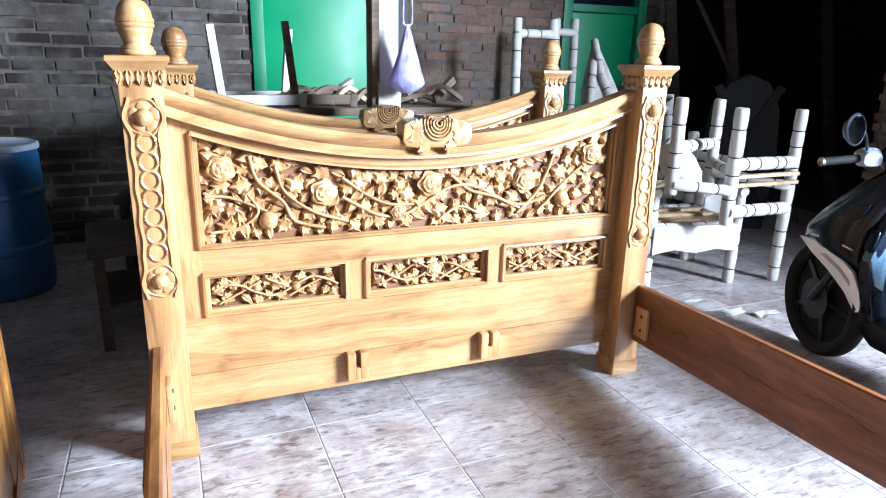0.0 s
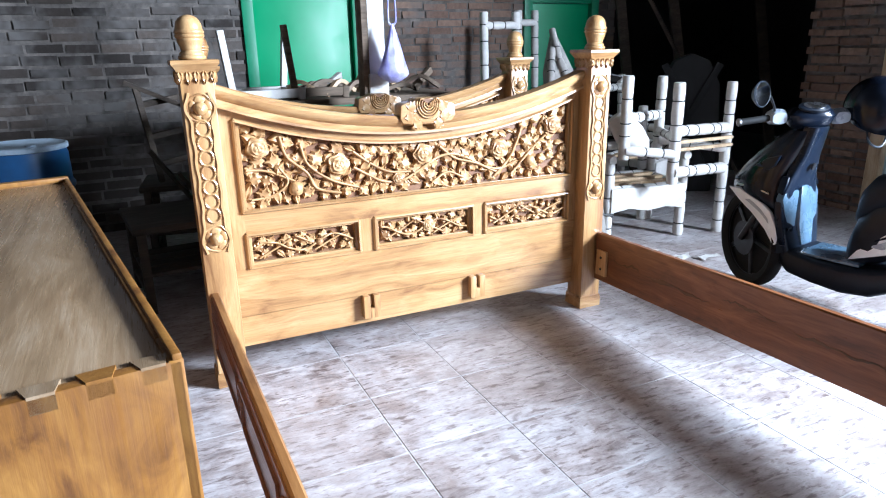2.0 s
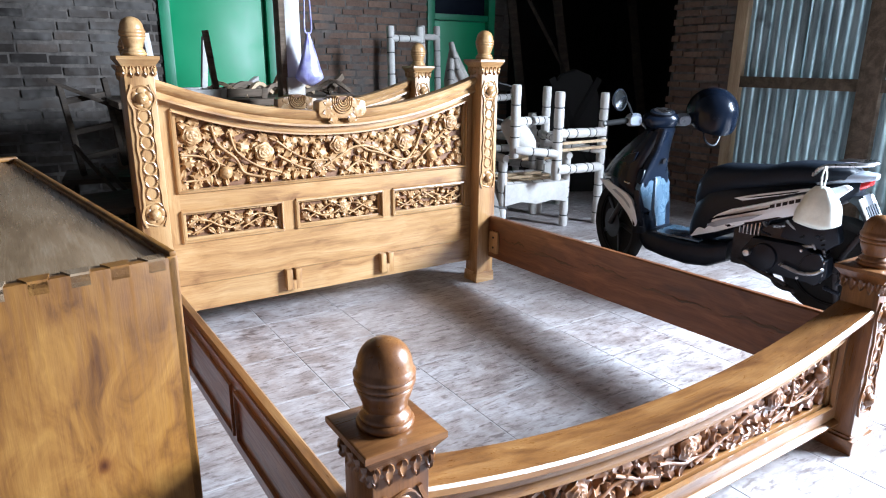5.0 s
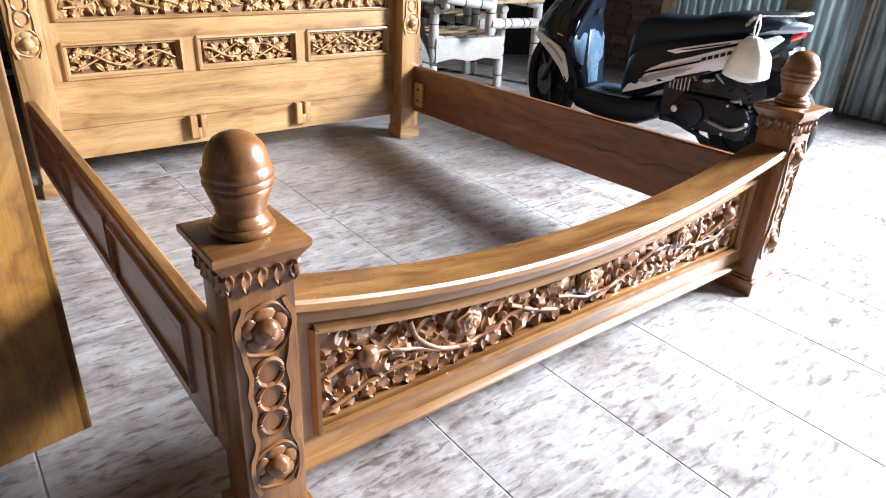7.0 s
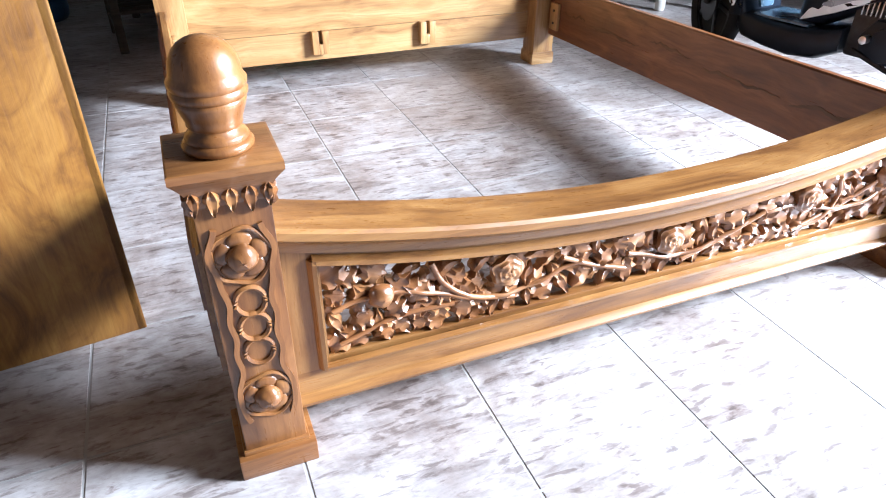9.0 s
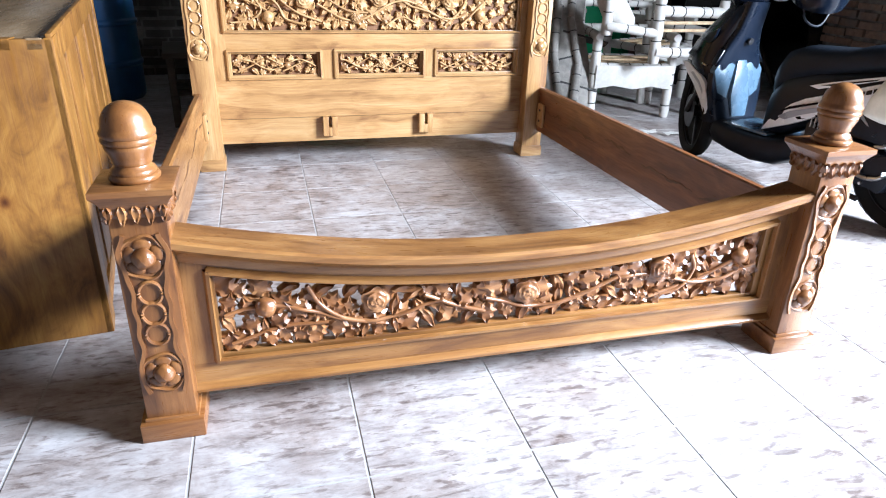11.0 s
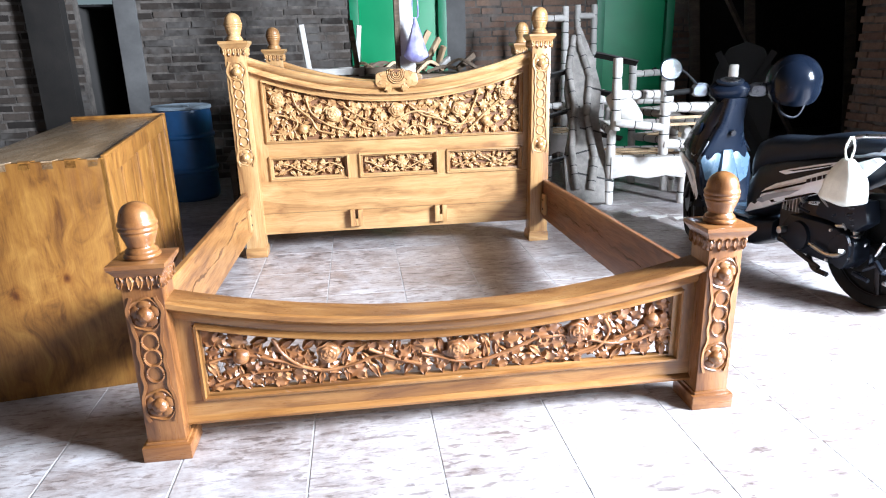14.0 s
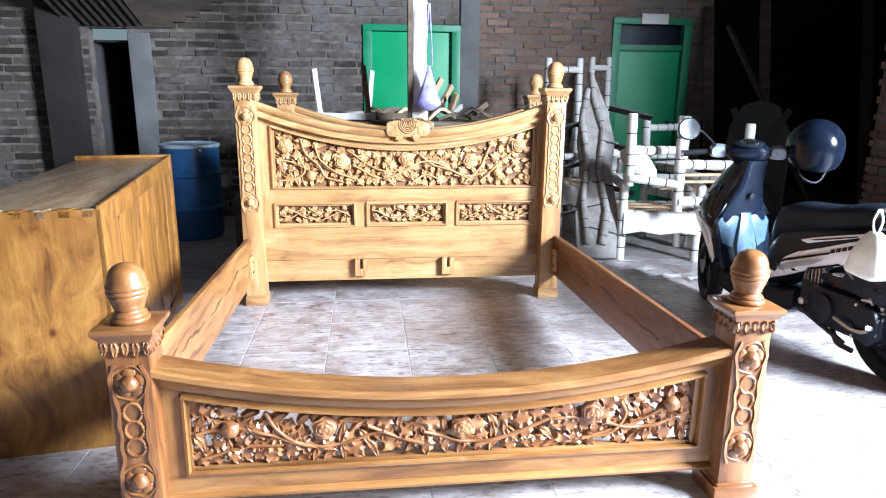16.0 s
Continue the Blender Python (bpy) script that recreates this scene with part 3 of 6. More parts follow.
def finial_profile(s):
    p = [(0.047, 0), (0.052, 0.004), (0.053, 0.010), (0.050, 0.015), (0.046, 0.017), (0.047, 0.021), (0.044, 0.026), (0.038, 0.031), (0.037, 0.035), (0.041, 0.040), (0.0405, 0.045), (0.045, 0.056), (0.050, 0.070), (0.0515, 0.076), (0.0495, 0.079),
         (0.0545, 0.083), (0.0555, 0.089), (0.0525, 0.094), (0.0555, 0.098), (0.056, 0.105), (0.0515, 0.111), (0.0505, 0.116), (0.0495, 0.124), (0.0465, 0.135), (0.041, 0.146), (0.033, 0.155), (0.023, 0.161), (0.013, 0.1645), (0.005, 0.166), (0, 0.1662)]
    return [(r * s, z * s) for r, z in p]


def leaf_mesh(bm, m, w=1.0, l=1.0, lobes=True, thick=0.25):
    """A carved leaf about 1 long with a ridge, lying in (x, z) with its face to -y."""
    if lobes:
        half = [(0.0, 0.0), (0.16, 0.02), (0.34, 0.10), (0.27, 0.24), (0.46, 0.40), (0.30, 0.52), (0.33, 0.68), (0.16, 0.76), (0.0, 1.0)]
    else:
        half = [(0.0, 0.0), (0.13, 0.08), (0.24, 0.25), (0.28, 0.42), (0.23, 0.62), (0.12, 0.82), (0.0, 1.0)]
    n = len(half)
    mid = [bm.verts.new(m @ Vector((0, -0.05 - 0.05 * math.sin(math.pi * min(1, z)), z * l))) for _, z in half]
    for sgn in (1, -1):
        ridge = [mid[0]] + [bm.verts.new(m @ Vector((sgn * x * w * 0.5, -0.14 - 0.05 * math.sin(9.0 * z), z * l - 0.02))) for x, z in half[1:-1]] + [mid[-1]]
        edge = [mid[0]] + [bm.verts.new(m @ Vector((sgn * x * w, 0.03 - 0.06 * math.sin(6.0 * z), z * l))) for x, z in half[1:-1]] + [mid[-1]]
        low = [bm.verts.new(m @ Vector((sgn * x * w * 0.94, thick, z * l))) for x, z in half]
        for k in range(n - 1):
            for p, q in ((mid, ridge), (ridge, edge), (edge, low)):
                a = list(dict.fromkeys([p[k], p[k + 1], q[k + 1], q[k]]))
                if len(a) > 2:
                    bm.faces.new(a)


def rose_mesh(bm, m, nr=11, na=30, turns=3.3):
    """A carved open rose of radius 1 in (x, z), facing -y: scalloped, with petals in a spiral."""
    rows = []
    for i in range(nr + 1):
        r = i / nr
        ring = []
        for k in range(na):
            t = 2 * math.pi * k / na
            out = r * (1.0 + 0.10 * math.cos(5 * t + 0.4) * r ** 3)
            ph = (r * turns + t / (2 * math.pi)) % 1.0
            h = 0.42 * (1 - r * r) + 0.16 * ph * (0.35 + r) - 0.12 * max(0, math.cos(5 * t)) * r
            ring.append(bm.verts.new(m @ Vector((out * math.cos(t), -h, out * math.sin(t)))))
        rows.append(ring)
    back = [bm.verts.new(m @ Vector((0.95 * math.cos(2 * math.pi * k / na), 0.35, 0.95 * math.sin(2 * math.pi * k / na)))) for k in range(na)]
    rows.append(back)
    for a, b in zip(rows, rows[1:]):
        for k in range(na):
            bm.faces.new((a[k], a[(k + 1) % na], b[(k + 1) % na], b[k]))


def bud_mesh(bm, m, seg=20, rings=9):
    """A half-closed rosebud: a dome of radius 1 with grooves, facing -y."""
    rows = []
    for i in range(rings + 1):
        a = 0.5 * math.pi * i / rings
        row = []
        for k in range(seg):
            t = 2 * math.pi * k / seg
            g = 1.0 - 0.10 * abs(math.sin(2 * t + 1.1 * math.cos(2.2 * a))) * math.sin(a)
            row.append(bm.verts.new(m @ Vector((g * math.sin(a) * math.cos(t), -0.85 * g * math.cos(a) - 0.02 * (k % 2), g * math.sin(a) * math.sin(t)))))
        rows.append(row)
    for a, b in zip(rows, rows[1:]):
        for k in range(seg):
            bm.faces.new((a[k], a[(k + 1) % seg], b[(k + 1) % seg], b[k]))


def face_pose(x, y, z, size, spin=0.0, tip=0.0):
    return Matrix.Translation((x, y, z)) @ Matrix.Rotation(radians(spin), 4, "Y") @ Matrix.Rotation(radians(tip), 4, "X") @ Matrix.Diagonal((size, size, size, 1))


def post(parent, cx, cy, cap_z, roses, rings, foot, base, teak_x, teak_z):
    """A carved bed post with a plinth, a flared cap with a leaf fringe, and a turned finial."""
    h = 0.0575
    col = part("post", box(cx - h, cx + h, cy - h, cy + h, base * 0.4, cap_z - 0.03, 0.004), teak_z, parent)
    p = bmesh.new()
    add_box(p, cx - base / 2, cx + base / 2, cy - base / 2, cy + base / 2, 0, 0.052, 0.004)
    add_box(p, cx - h - 0.005, cx + h + 0.005, cy - h - 0.005, cy + h + 0.005, 0.045, 0.062, 0.004)
    part("plinth", p, teak_x, col)
    c = bmesh.new()
    prof = [(h + 0.001, -0.068), (h + 0.004, -0.062), (h + 0.004, -0.046), (h + 0.010, -0.034), (h + 0.018, -0.022), (h + 0.024, -0.014), (h + 0.024, -0.002), (h + 0.020, 0.0)]
    rows = [[c.verts.new((cx + sx * r, cy + sy * r, cap_z + z)) for sx, sy in ((-1, -1), (1, -1), (1, 1), (-1, 1))] for r, z in prof]
    for a, b in zip(rows, rows[1:]):
        for k in range(4):
            c.faces.new((a[k], a[(k + 1) % 4], b[(k + 1) % 4], b[k]))
    c.faces.new(rows[0])
    c.faces.new(rows[-1])
    part("cap", c, teak_x, col)
    f = bmesh.new()
    for side in range(4):
        turn = Matrix.Translation((cx, cy, 0)) @ Matrix.Rotation(radians(90 * side), 4, "Z")
        for k in range(5):
            x = (k - 2) * 0.0275
            leaf_mesh(f, turn @ Matrix.Translation((x, -h - 0.002, cap_z - 0.038)) @ Matrix.Rotation(radians(180), 4, "Y") @ Matrix.Diagonal((0.050, 0.050, 0.050, 1)), lobes=False, thick=0.1, w=1.05, l=0.95 if k % 2 else 0.85)
    part("leaf_fringe", f, teak_z, col)
    part("finial", lathe(finial_profile(0.92 if foot == "head" else 1.0), pose(cx, cy, cap_z)), teak_z, col, smooth=50)
    # wavy carved border and rings on the front
    lo, hi = roses[1] - 0.055, roses[0] + 0.055
    for sgn in (-1, 1):
        pts = []
        for k in range(41):
            z = lo + (hi - lo) * k / 40
            d = min(abs(z - roses[0]), abs(z - roses[1]))
            pts.append((cx + sgn * (0.036 + 0.014 * math.exp(-(d / 0.035) ** 2) + 0.0025 * math.sin(0.9 * k)), cy - h - 0.001, z))
        part("carved_border", sweep([(-0.005, -0.004), (0.004, -0.004), (0.005, 0.004), (-0.004, 0.005)], pts, ups=[(0, -1, 0)] * 41), teak_z, col)
    for z in roses:
        b = bmesh.new()
        bud_mesh(b, face_pose(cx, cy - h - 0.004, z, 0.0262, 40))
        part("rosette", b, teak_z, col)
        for k in range(5):
            lf = bmesh.new()
            a = 2 * math.pi * (k + 0.25) / 5
            bud_mesh(lf, Matrix.Translation((cx + 0.029 * math.cos(a), cy - h, z + 0.029 * math.sin(a))) @ Matrix.Rotation(-a, 4, "Y") @ Matrix.Diagonal((0.0155, 0.0065, 0.0215, 1)), 16, 5)
            part("rosette_petal", lf, teak_z, col)
        arc = [(cx + (0.047 + 0.0022 * math.cos(10 * math.pi * k / 40)) * math.cos(2 * math.pi * k / 40), cy - h - 0.001, z + (0.050 + 0.0022 * math.cos(10 * math.pi * k / 40)) * math.sin(2 * math.pi * k / 40)) for k in range(40)]
        part("rosette_rim", tube(arc, 0.0042, 6, closed=True), teak_z, col)
    for z in rings:
        arc = [(cx + 0.0245 * math.cos(2 * math.pi * k / 24), cy - h - 0.001, z + 0.0275 * math.sin(2 * math.pi * k / 24)) for k in range(24)]
        part("carved_ring", tube(arc, 0.0052, 6, closed=True), teak_z, col)
    return col


def strip_curve(parent, name, fn, x0, x1, section, y, material=None, n=40):
    path = [(x0 + (x1 - x0) * k / n, y, fn(x0 + (x1 - x0) * k / n)) for k in range(n + 1)]
    return part(name, sweep(section, path), material or teak_x, parent)


def board(x0, x1, zlo, zhi, y0, y1, n=36):
    """A board between two heights, each a number or a curve over x."""
    bm = bmesh.new()
    lo = zlo if callable(zlo) else (lambda x: zlo)
    hi = zhi if callable(zhi) else (lambda x: zhi)
    cols = []
    for k in range(n + 1):
        x = x0 + (x1 - x0) * k / n
        cols.append([bm.verts.new(p) for p in ((x, y0, lo(x)), (x, y0, hi(x)), (x, y1, hi(x)), (x, y1, lo(x)))])
    for a, b in zip(cols, cols[1:]):
        for k in range(4):
            bm.faces.new((a[k], a[(k + 1) % 4], b[(k + 1) % 4], b[k]))
    bm.faces.new(cols[0])
    bm.faces.new(cols[-1])
    return bm


def moulding(parent, x0, x1, zlo, top, y, w=0.014, d=0.012, across=teak_x, upright=teak_z):
    """A raised bead round an opening whose top may be curved: four mitred lengths."""
    t = top if callable(top) else (lambda x: top)
    n = 30
    sec = [(-w / 2, 0.0), (-w * 0.35, d), (w * 0.1, d * 0.85), (w / 2, 0.0)]
    line = [(x0, y, zlo), (x1, y, zlo)]
    up = (0, -1, 0)
    for name, pts in (("bottom_bead", [(x0, y, zlo), (x1, y, zlo)]), ("side_bead", [(x1, y, zlo), (x1, y, t(x1))]),
                      ("top_bead", [(x1 + (x0 - x1) * k / n, y, t(x1 + (x0 - x1) * k / n)) for k in range(n + 1)]), ("side_bead", [(x0, y, t(x0)), (x0, y, zlo)])):
        part(name, sweep(sec, pts, ups=[up] * len(pts)), across if "side" not in name else upright, parent)


def carving(parent, x0, x1, zlo, top, y, roses, buds, seed, spacing, leaf, separate, stems, timber=teak_carved):
    """Pierced carving: winding stems, roses, buds and leaves between zlo and the curve top."""
    rnd = random.Random(seed)
    t = top if callable(top) else (lambda x: top)
    blocks = []
    for i, (x, z, r) in enumerate(roses):
        b = bmesh.new()
        rose_mesh(b, face_pose(x, y - 0.006, z, r * 1.22, rnd.uniform(0, 360), 0))
        part("carved_rose", b, timber, parent, "carved open rose", smooth=60)
        for k in range(5):
            b = bmesh.new()
            leaf_mesh(b, face_pose(x, y + 0.010, z, r * 1.5, 72 * k + rnd.uniform(-12, 12)), w=1.1, lobes=False)
            part("rose_leaf", b, timber, parent)
        blocks.append((x, z, r * 1.25))
    for x, z, r in buds:
        b = bmesh.new()
        bud_mesh(b, face_pose(x, y - 0.002, z, r, rnd.uniform(0, 360)))
        part("carved_bud", b, timber, parent, "carved rosebud", smooth=60)
        for k in range(6):
            b = bmesh.new()
            leaf_mesh(b, face_pose(x, y + 0.012, z, r * 1.75, 60 * k + rnd.uniform(-12, 12)), w=1.0, lobes=False)
            part("rose_leaf", b, timber, parent)
        blocks.append((x, z, r * 1.3))
    lines = []
    for pts, rad in stems:
        line = smooth_line([(x, y - 0.005 + 0.003 * ((i % 2) * 2 - 1), z) for i, (x, z) in enumerate(pts)], 10)
        part("carved_stem", sweep(circle(rad, 7, 1.0), line, ups=[(0, -1, 0)] * len(line)), timber, parent, smooth=60)
        lines.append(line)
    spots = []
    tries = 0
    while tries < 9000:
        tries += 1
        x = rnd.uniform(x0 + 0.012, x1 - 0.012)
        z = rnd.uniform(zlo + 0.010, t(x) - 0.010)
        if any(math.hypot(x - a, z - b) < r for a, b, r in blocks) or any(math.hypot(x - a, z - b) < spacing for a, b, _ in spots):
            continue
        best, dirn = 9, 0
        for line in lines:
            for p in line:
                d = math.hypot(p.x - x, p.z - z)
                if d < best:
                    best, dirn = d, math.degrees(math.atan2(x - p.x, z - p.z))
        spots.append((x, z, dirn + rnd.uniform(-35, 35)))
    meshes = []
    if separate:
        for v in range(4):
            b = bmesh.new()
            leaf_mesh(b, Matrix.Diagonal((leaf, leaf, leaf, 1)), w=(1.1, 0.95, 1.25, 0.9)[v], lobes=v != 3)
            meshes.append(finish(b, "carved_leaf", timber, 40))
    rest = bmesh.new()
    for i, (x, z, spin) in enumerate(spots):
        s = rnd.uniform(0.85, 1.25)
        m = Matrix.Translation((x, y + rnd.uniform(0.002, 0.009), z)) @ Matrix.Rotation(radians(spin), 4, "Y") @ Matrix.Rotation(radians(rnd.uniform(-9, 9)), 4, "X") @ Matrix.Rotation(radians(rnd.uniform(-10, 10)), 4, "Z") @ Matrix.Translation((0, 0, -0.5 * leaf * s)) @ Matrix.Scale(s, 4)
        if separate:
            o = new("carved_leaf", meshes[i % 4])
            o.parent = parent
            o.matrix_basis = Matrix.Translation(-ORIGIN[parent]) @ m
        else:
            leaf_mesh(rest, m @ Matrix.Scale(leaf, 4), w=rnd.choice((0.9, 1.1, 1.25)), lobes=rnd.random() < 0.75)
    if not separate:
        part("carved_leaves", rest, timber, parent, "carved rose leaves", smooth=40)["kind"] = "stuff"
    else:
        rest.free()


def wind(x0, x1, z, amp, waves, phase, n=14):
    return [(x0 + (x1 - x0) * k / n, (z(x0 + (x1 - x0) * k / n) if callable(z) else z) + amp * math.sin(phase + 2 * math.pi * waves * k / n)) for k in range(n + 1)]


def headboard_parts(bed, fine):
    """Posts, curved top rail, carved panels and lower boards of a headboard."""
    Y = 2.182
    for cx in HX:
        post(bed, cx, HY, 1.285, (1.117, 0.627), [1.045 - 0.0545 * k for k in range(7)], "head", 0.128, teak_x, teak_z)
    x0, x1 = HX[0] + 0.0575, HX[1] - 0.0575
    hp = part("headboard_panel", board(x0, x1, 0.255, 0.46, Y, Y + 0.026), teak_x, bed, "plain planed lower board")
    part("lower_board", board(x0, x1, 0.122, 0.2525, Y + 0.001, Y + 0.026), teak_x, hp)
    part("middle_rail", board(0.034, 1.606, 0.606, 0.69, Y, Y + 0.026), teak_x, hp)
    part("end_stile", board(x0, 0.034, 0.46, lambda x: head_top(x) - 0.06, Y, Y + 0.026, 4), teak_z, hp)
    part("end_stile", board(1.606, x1, 0.46, lambda x: head_top(x) - 0.06, Y, Y + 0.026, 4), teak_z, hp)
    part("stile", board(0.508, 0.578, 0.46, 0.606, Y, Y + 0.026, 2), teak_z, hp)
    part("stile", board(1.064, 1.126, 0.46, 0.606, Y, Y + 0.026, 2), teak_z, hp)
    edge = lambda x: head_top(x) - 0.118
    part("arched_fascia", board(0.034, 1.606, edge, lambda x: head_top(x) - 0.06, Y, Y + 0.026), teak_x, hp)
    # top rail: rounded cap, cove and bead
    sec = [(-0.052, -0.076), (-0.050, -0.066), (-0.040, -0.058), (-0.034, -0.046), (-0.046, -0.038), (-0.056, -0.026), (-0.058, -0.012), (-0.050, 0.0), (0.02, 0.0), (0.03, -0.010), (0.03, -0.05), (0.02, -0.076)]
    n = 48
    path = [(x0 + (x1 - x0) * k / n, Y + 0.018, head_top(x0 + (x1 - x0) * k / n)) for k in range(n + 1)]
    part("top_rail", sweep([(-a, b) for a, b in sec], path), teak_x, bed, "sagging moulded top rail")
    # frames round the carvings
    moulding(hp, 0.030, 1.608, 0.694, lambda x: edge(x) + 0.006, Y - 0.001, 0.016, 0.014)
    inner = lambda x: edge(x) - 0.012
    big = part("carved_panel", box(0.036, 1.604, Y + 0.020, Y + 0.026, 0.692, 0.700, 0.0), teak_x, bed, "pierced panel of carved roses, leaves and stems")
    for nm, a, b in (("frame_side", 0.034, 0.050), ("frame_side", 1.590, 1.606)):
        part(nm, board(a, b, 0.69, edge, Y + 0.004, Y + 0.026, 2), teak_z, big)
    part("frame_bottom", box(0.050, 1.590, Y + 0.004, Y + 0.026, 0.69, 0.703, 0.002), teak_x, big)
    rs = [(0.112, 0.945, 0.036), (0.437, 0.852, 0.037), (0.822, 0.862, 0.038), (1.205, 0.855, 0.038), (1.50, 0.945, 0.036), (0.70, 0.765, 0.025)]
    bs = [(0.252, 0.768, 0.033), (1.375, 0.782, 0.031)]
    zm = lambda x: 0.80 + 0.35 * (head_top(x) - 1.035)
    st = [(wind(0.5, 1.3, zm, 0.05, 1.5, 2.6, 14), 0.006),
          ([(0.20, 0.985), (0.225, 0.90), (0.30, 0.83), (0.34, 0.76), (0.44, 0.73)], 0.0065), ([(0.28, 0.95), (0.31, 0.86), (0.40, 0.79), (0.52, 0.745)], 0.0055),
          ([(0.50, 0.90), (0.58, 0.84), (0.66, 0.80), (0.76, 0.79)], 0.006), ([(0.90, 0.89), (0.98, 0.83), (1.08, 0.80), (1.20, 0.745)], 0.006),
          ([(1.18, 0.73), (1.26, 0.80), (1.30, 0.88), (1.33, 0.95)], 0.0065), ([(1.27, 0.73), (1.40, 0.85), (1.46, 0.90)], 0.006), ([(0.86, 0.73), (0.94, 0.77), (1.02, 0.74)], 0.005),
          ([(0.06, 0.86), (0.14, 0.85), (0.25, 0.80)], 0.005), ([(0.07, 0.74), (0.16, 0.75), (0.22, 0.80), (0.19, 0.86)], 0.005)]
    carving(big, 0.050, 1.590, 0.703, lambda x: inner(x) + 0.012, Y + 0.012, rs, bs, 11, 0.0400, 0.058, False, st)
    for i, (a, b) in enumerate(((0.034, 0.508), (0.578, 1.064), (1.126, 1.606))):
        moulding(hp, a, b, 0.462, 0.605, Y - 0.001, 0.016, 0.013)
        sm = part("small_carved_panel", box(a + 0.01, b - 0.01, Y + 0.004, Y + 0.026, 0.462, 0.481, 0.002), teak_x, bed, "small pierced panel of carved leaves and stems")
        part("frame_top", box(a + 0.01, b - 0.01, Y + 0.004, Y + 0.026, 0.587, 0.604, 0.002), teak_x, sm)
        part("frame_side", box(a, a + 0.02, Y + 0.003, Y + 0.026, 0.462, 0.604, 0.002), teak_z, sm)
        part("frame_side", box(b - 0.02, b, Y + 0.003, Y + 0.026, 0.462, 0.604, 0.002), teak_z, sm)
        c = (a + b) / 2
        rs = [(c + 0.02, 0.536, 0.024)] if i == 1 else []
        bs = [(c + 0.06, 0.53, 0.018), (c - 0.07, 0.54, 0.016)] if i != 1 else []
        st = [(wind(a + 0.03, b - 0.03, 0.533, 0.026, 1.5, 0.4 + 1.3 * i), 0.0045), ([(a + 0.05, 0.50), (a + 0.12, 0.53), (a + 0.18, 0.565)], 0.004), ([(b - 0.20, 0.50), (b - 0.12, 0.535), (b - 0.05, 0.565)], 0.004), ([(a + 0.20, 0.57), (a + 0.27, 0.53), (a + 0.33, 0.50)], 0.004)]
        carving(sm, a + 0.02, b - 0.02, 0.481, 0.587, Y + 0.010, rs, bs, 30 + i, 0.0350, 0.043, fine, st)
    # backing coloured dark so the pierced gaps read as shaded
    part("backing_board", board(0.034, 1.606, 0.46, edge, Y + 0.0275, Y + 0.034), backing, hp, "backing board in dark brown, deepening the shade behind the carvings")
    # slotted brackets for the slat bearers
    for a in (0.500, 1.036):
        br = bmesh.new()
        for q in ((a, a + 0.03, 0.153, 0.258), (a + 0.048, a + 0.078, 0.153, 0.258), (a + 0.03, a + 0.048, 0.153, 0.20)):
            add_box(br, q[0], q[1], Y - 0.034, Y + 0.002, q[2], q[3], 0.002)
        part("slotted_bracket", br, teak_z, bed)
    # carved crest: a low block with a rose of nested arcs between flat leaves
    out = [(0.700, 1.024), (0.712, 1.004), (0.760, 0.998), (0.870, 0.998), (0.938, 1.004), (0.957, 1.030), (0.950, 1.078), (0.918, 1.088), (0.888, 1.092), (0.872, 1.106), (0.775, 1.106), (0.760, 1.092), (0.728, 1.090), (0.704, 1.080)]
    cr = part("crest", prism(out, Y - 0.050, Y + 0.03, 1, 0.006), teak_x, bed, "low carved crest with a rose between leaves")
    for k in range(5):
        r = 0.0095 + 0.0105 * k
        arc = [(MID + 0.012 + r * math.cos(a_), Y - 0.051 - 0.008 * (1 - k / 5), 1.082 + r * 1.12 * math.sin(a_)) for a_ in [radians(148 + 244 * q / 22) for q in range(23)] if 1.082 + r * 1.12 * math.sin(a_) < 1.107]
        part("crest_petal", tube(arc, 0.0046, 6), teak_x, cr, smooth=60)
    # dark disc under the petals paints shade between the arcs
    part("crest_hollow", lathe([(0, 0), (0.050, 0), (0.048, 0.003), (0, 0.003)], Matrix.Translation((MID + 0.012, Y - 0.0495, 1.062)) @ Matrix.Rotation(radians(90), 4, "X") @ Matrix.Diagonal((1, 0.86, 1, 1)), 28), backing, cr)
    for dx, dz, sp, s in ((-0.040, 0.004, -66, 0.056), (0.062, 0.004, 66, 0.056), (-0.046, -0.022, -97, 0.056), (0.070, -0.022, 97, 0.056), (-0.02, -0.046, -120, 0.05), (0.045, -0.046, 120, 0.05)):
        lf = bmesh.new()
        leaf_mesh(lf, face_pose(MID + dx, Y - 0.049, 1.056 + dz, s, sp) @ Matrix.Diagonal((1, 0.55, 1, 1)), w=1.25)
        part("crest_leaf", lf, teak_x, cr)


bed = thing("bed", (0.82, 1.1, 0), "unvarnished carved teak bed frame with no mattress on the tiles", "bed")
headboard_parts(bed, True)

# footboard
Yf = 0.047
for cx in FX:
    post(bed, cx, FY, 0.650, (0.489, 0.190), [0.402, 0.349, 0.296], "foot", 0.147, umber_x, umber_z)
x0, x1 = FX[0] + 0.0575, FX[1] - 0.0575
fp = part("footboard_panel", board(x0, x1, 0.082, 0.160, Yf, Yf + 0.03), amber_x, bed, "plain planed lower rail")
low = lambda x: foot_top(x) - 0.090
part("end_stile", board(x0, 0.034, 0.160, lambda x: foot_top(x) - 0.05, Yf, Yf + 0.03, 4), amber_z, fp)
part("end_stile", board(1.622, x1, 0.160, lambda x: foot_top(x) - 0.05, Yf, Yf + 0.03, 4), amber_z, fp)
part("arched_fascia", board(0.034, 1.622, low, lambda x: foot_top(x) - 0.05, Yf, Yf + 0.03), amber_x, fp)
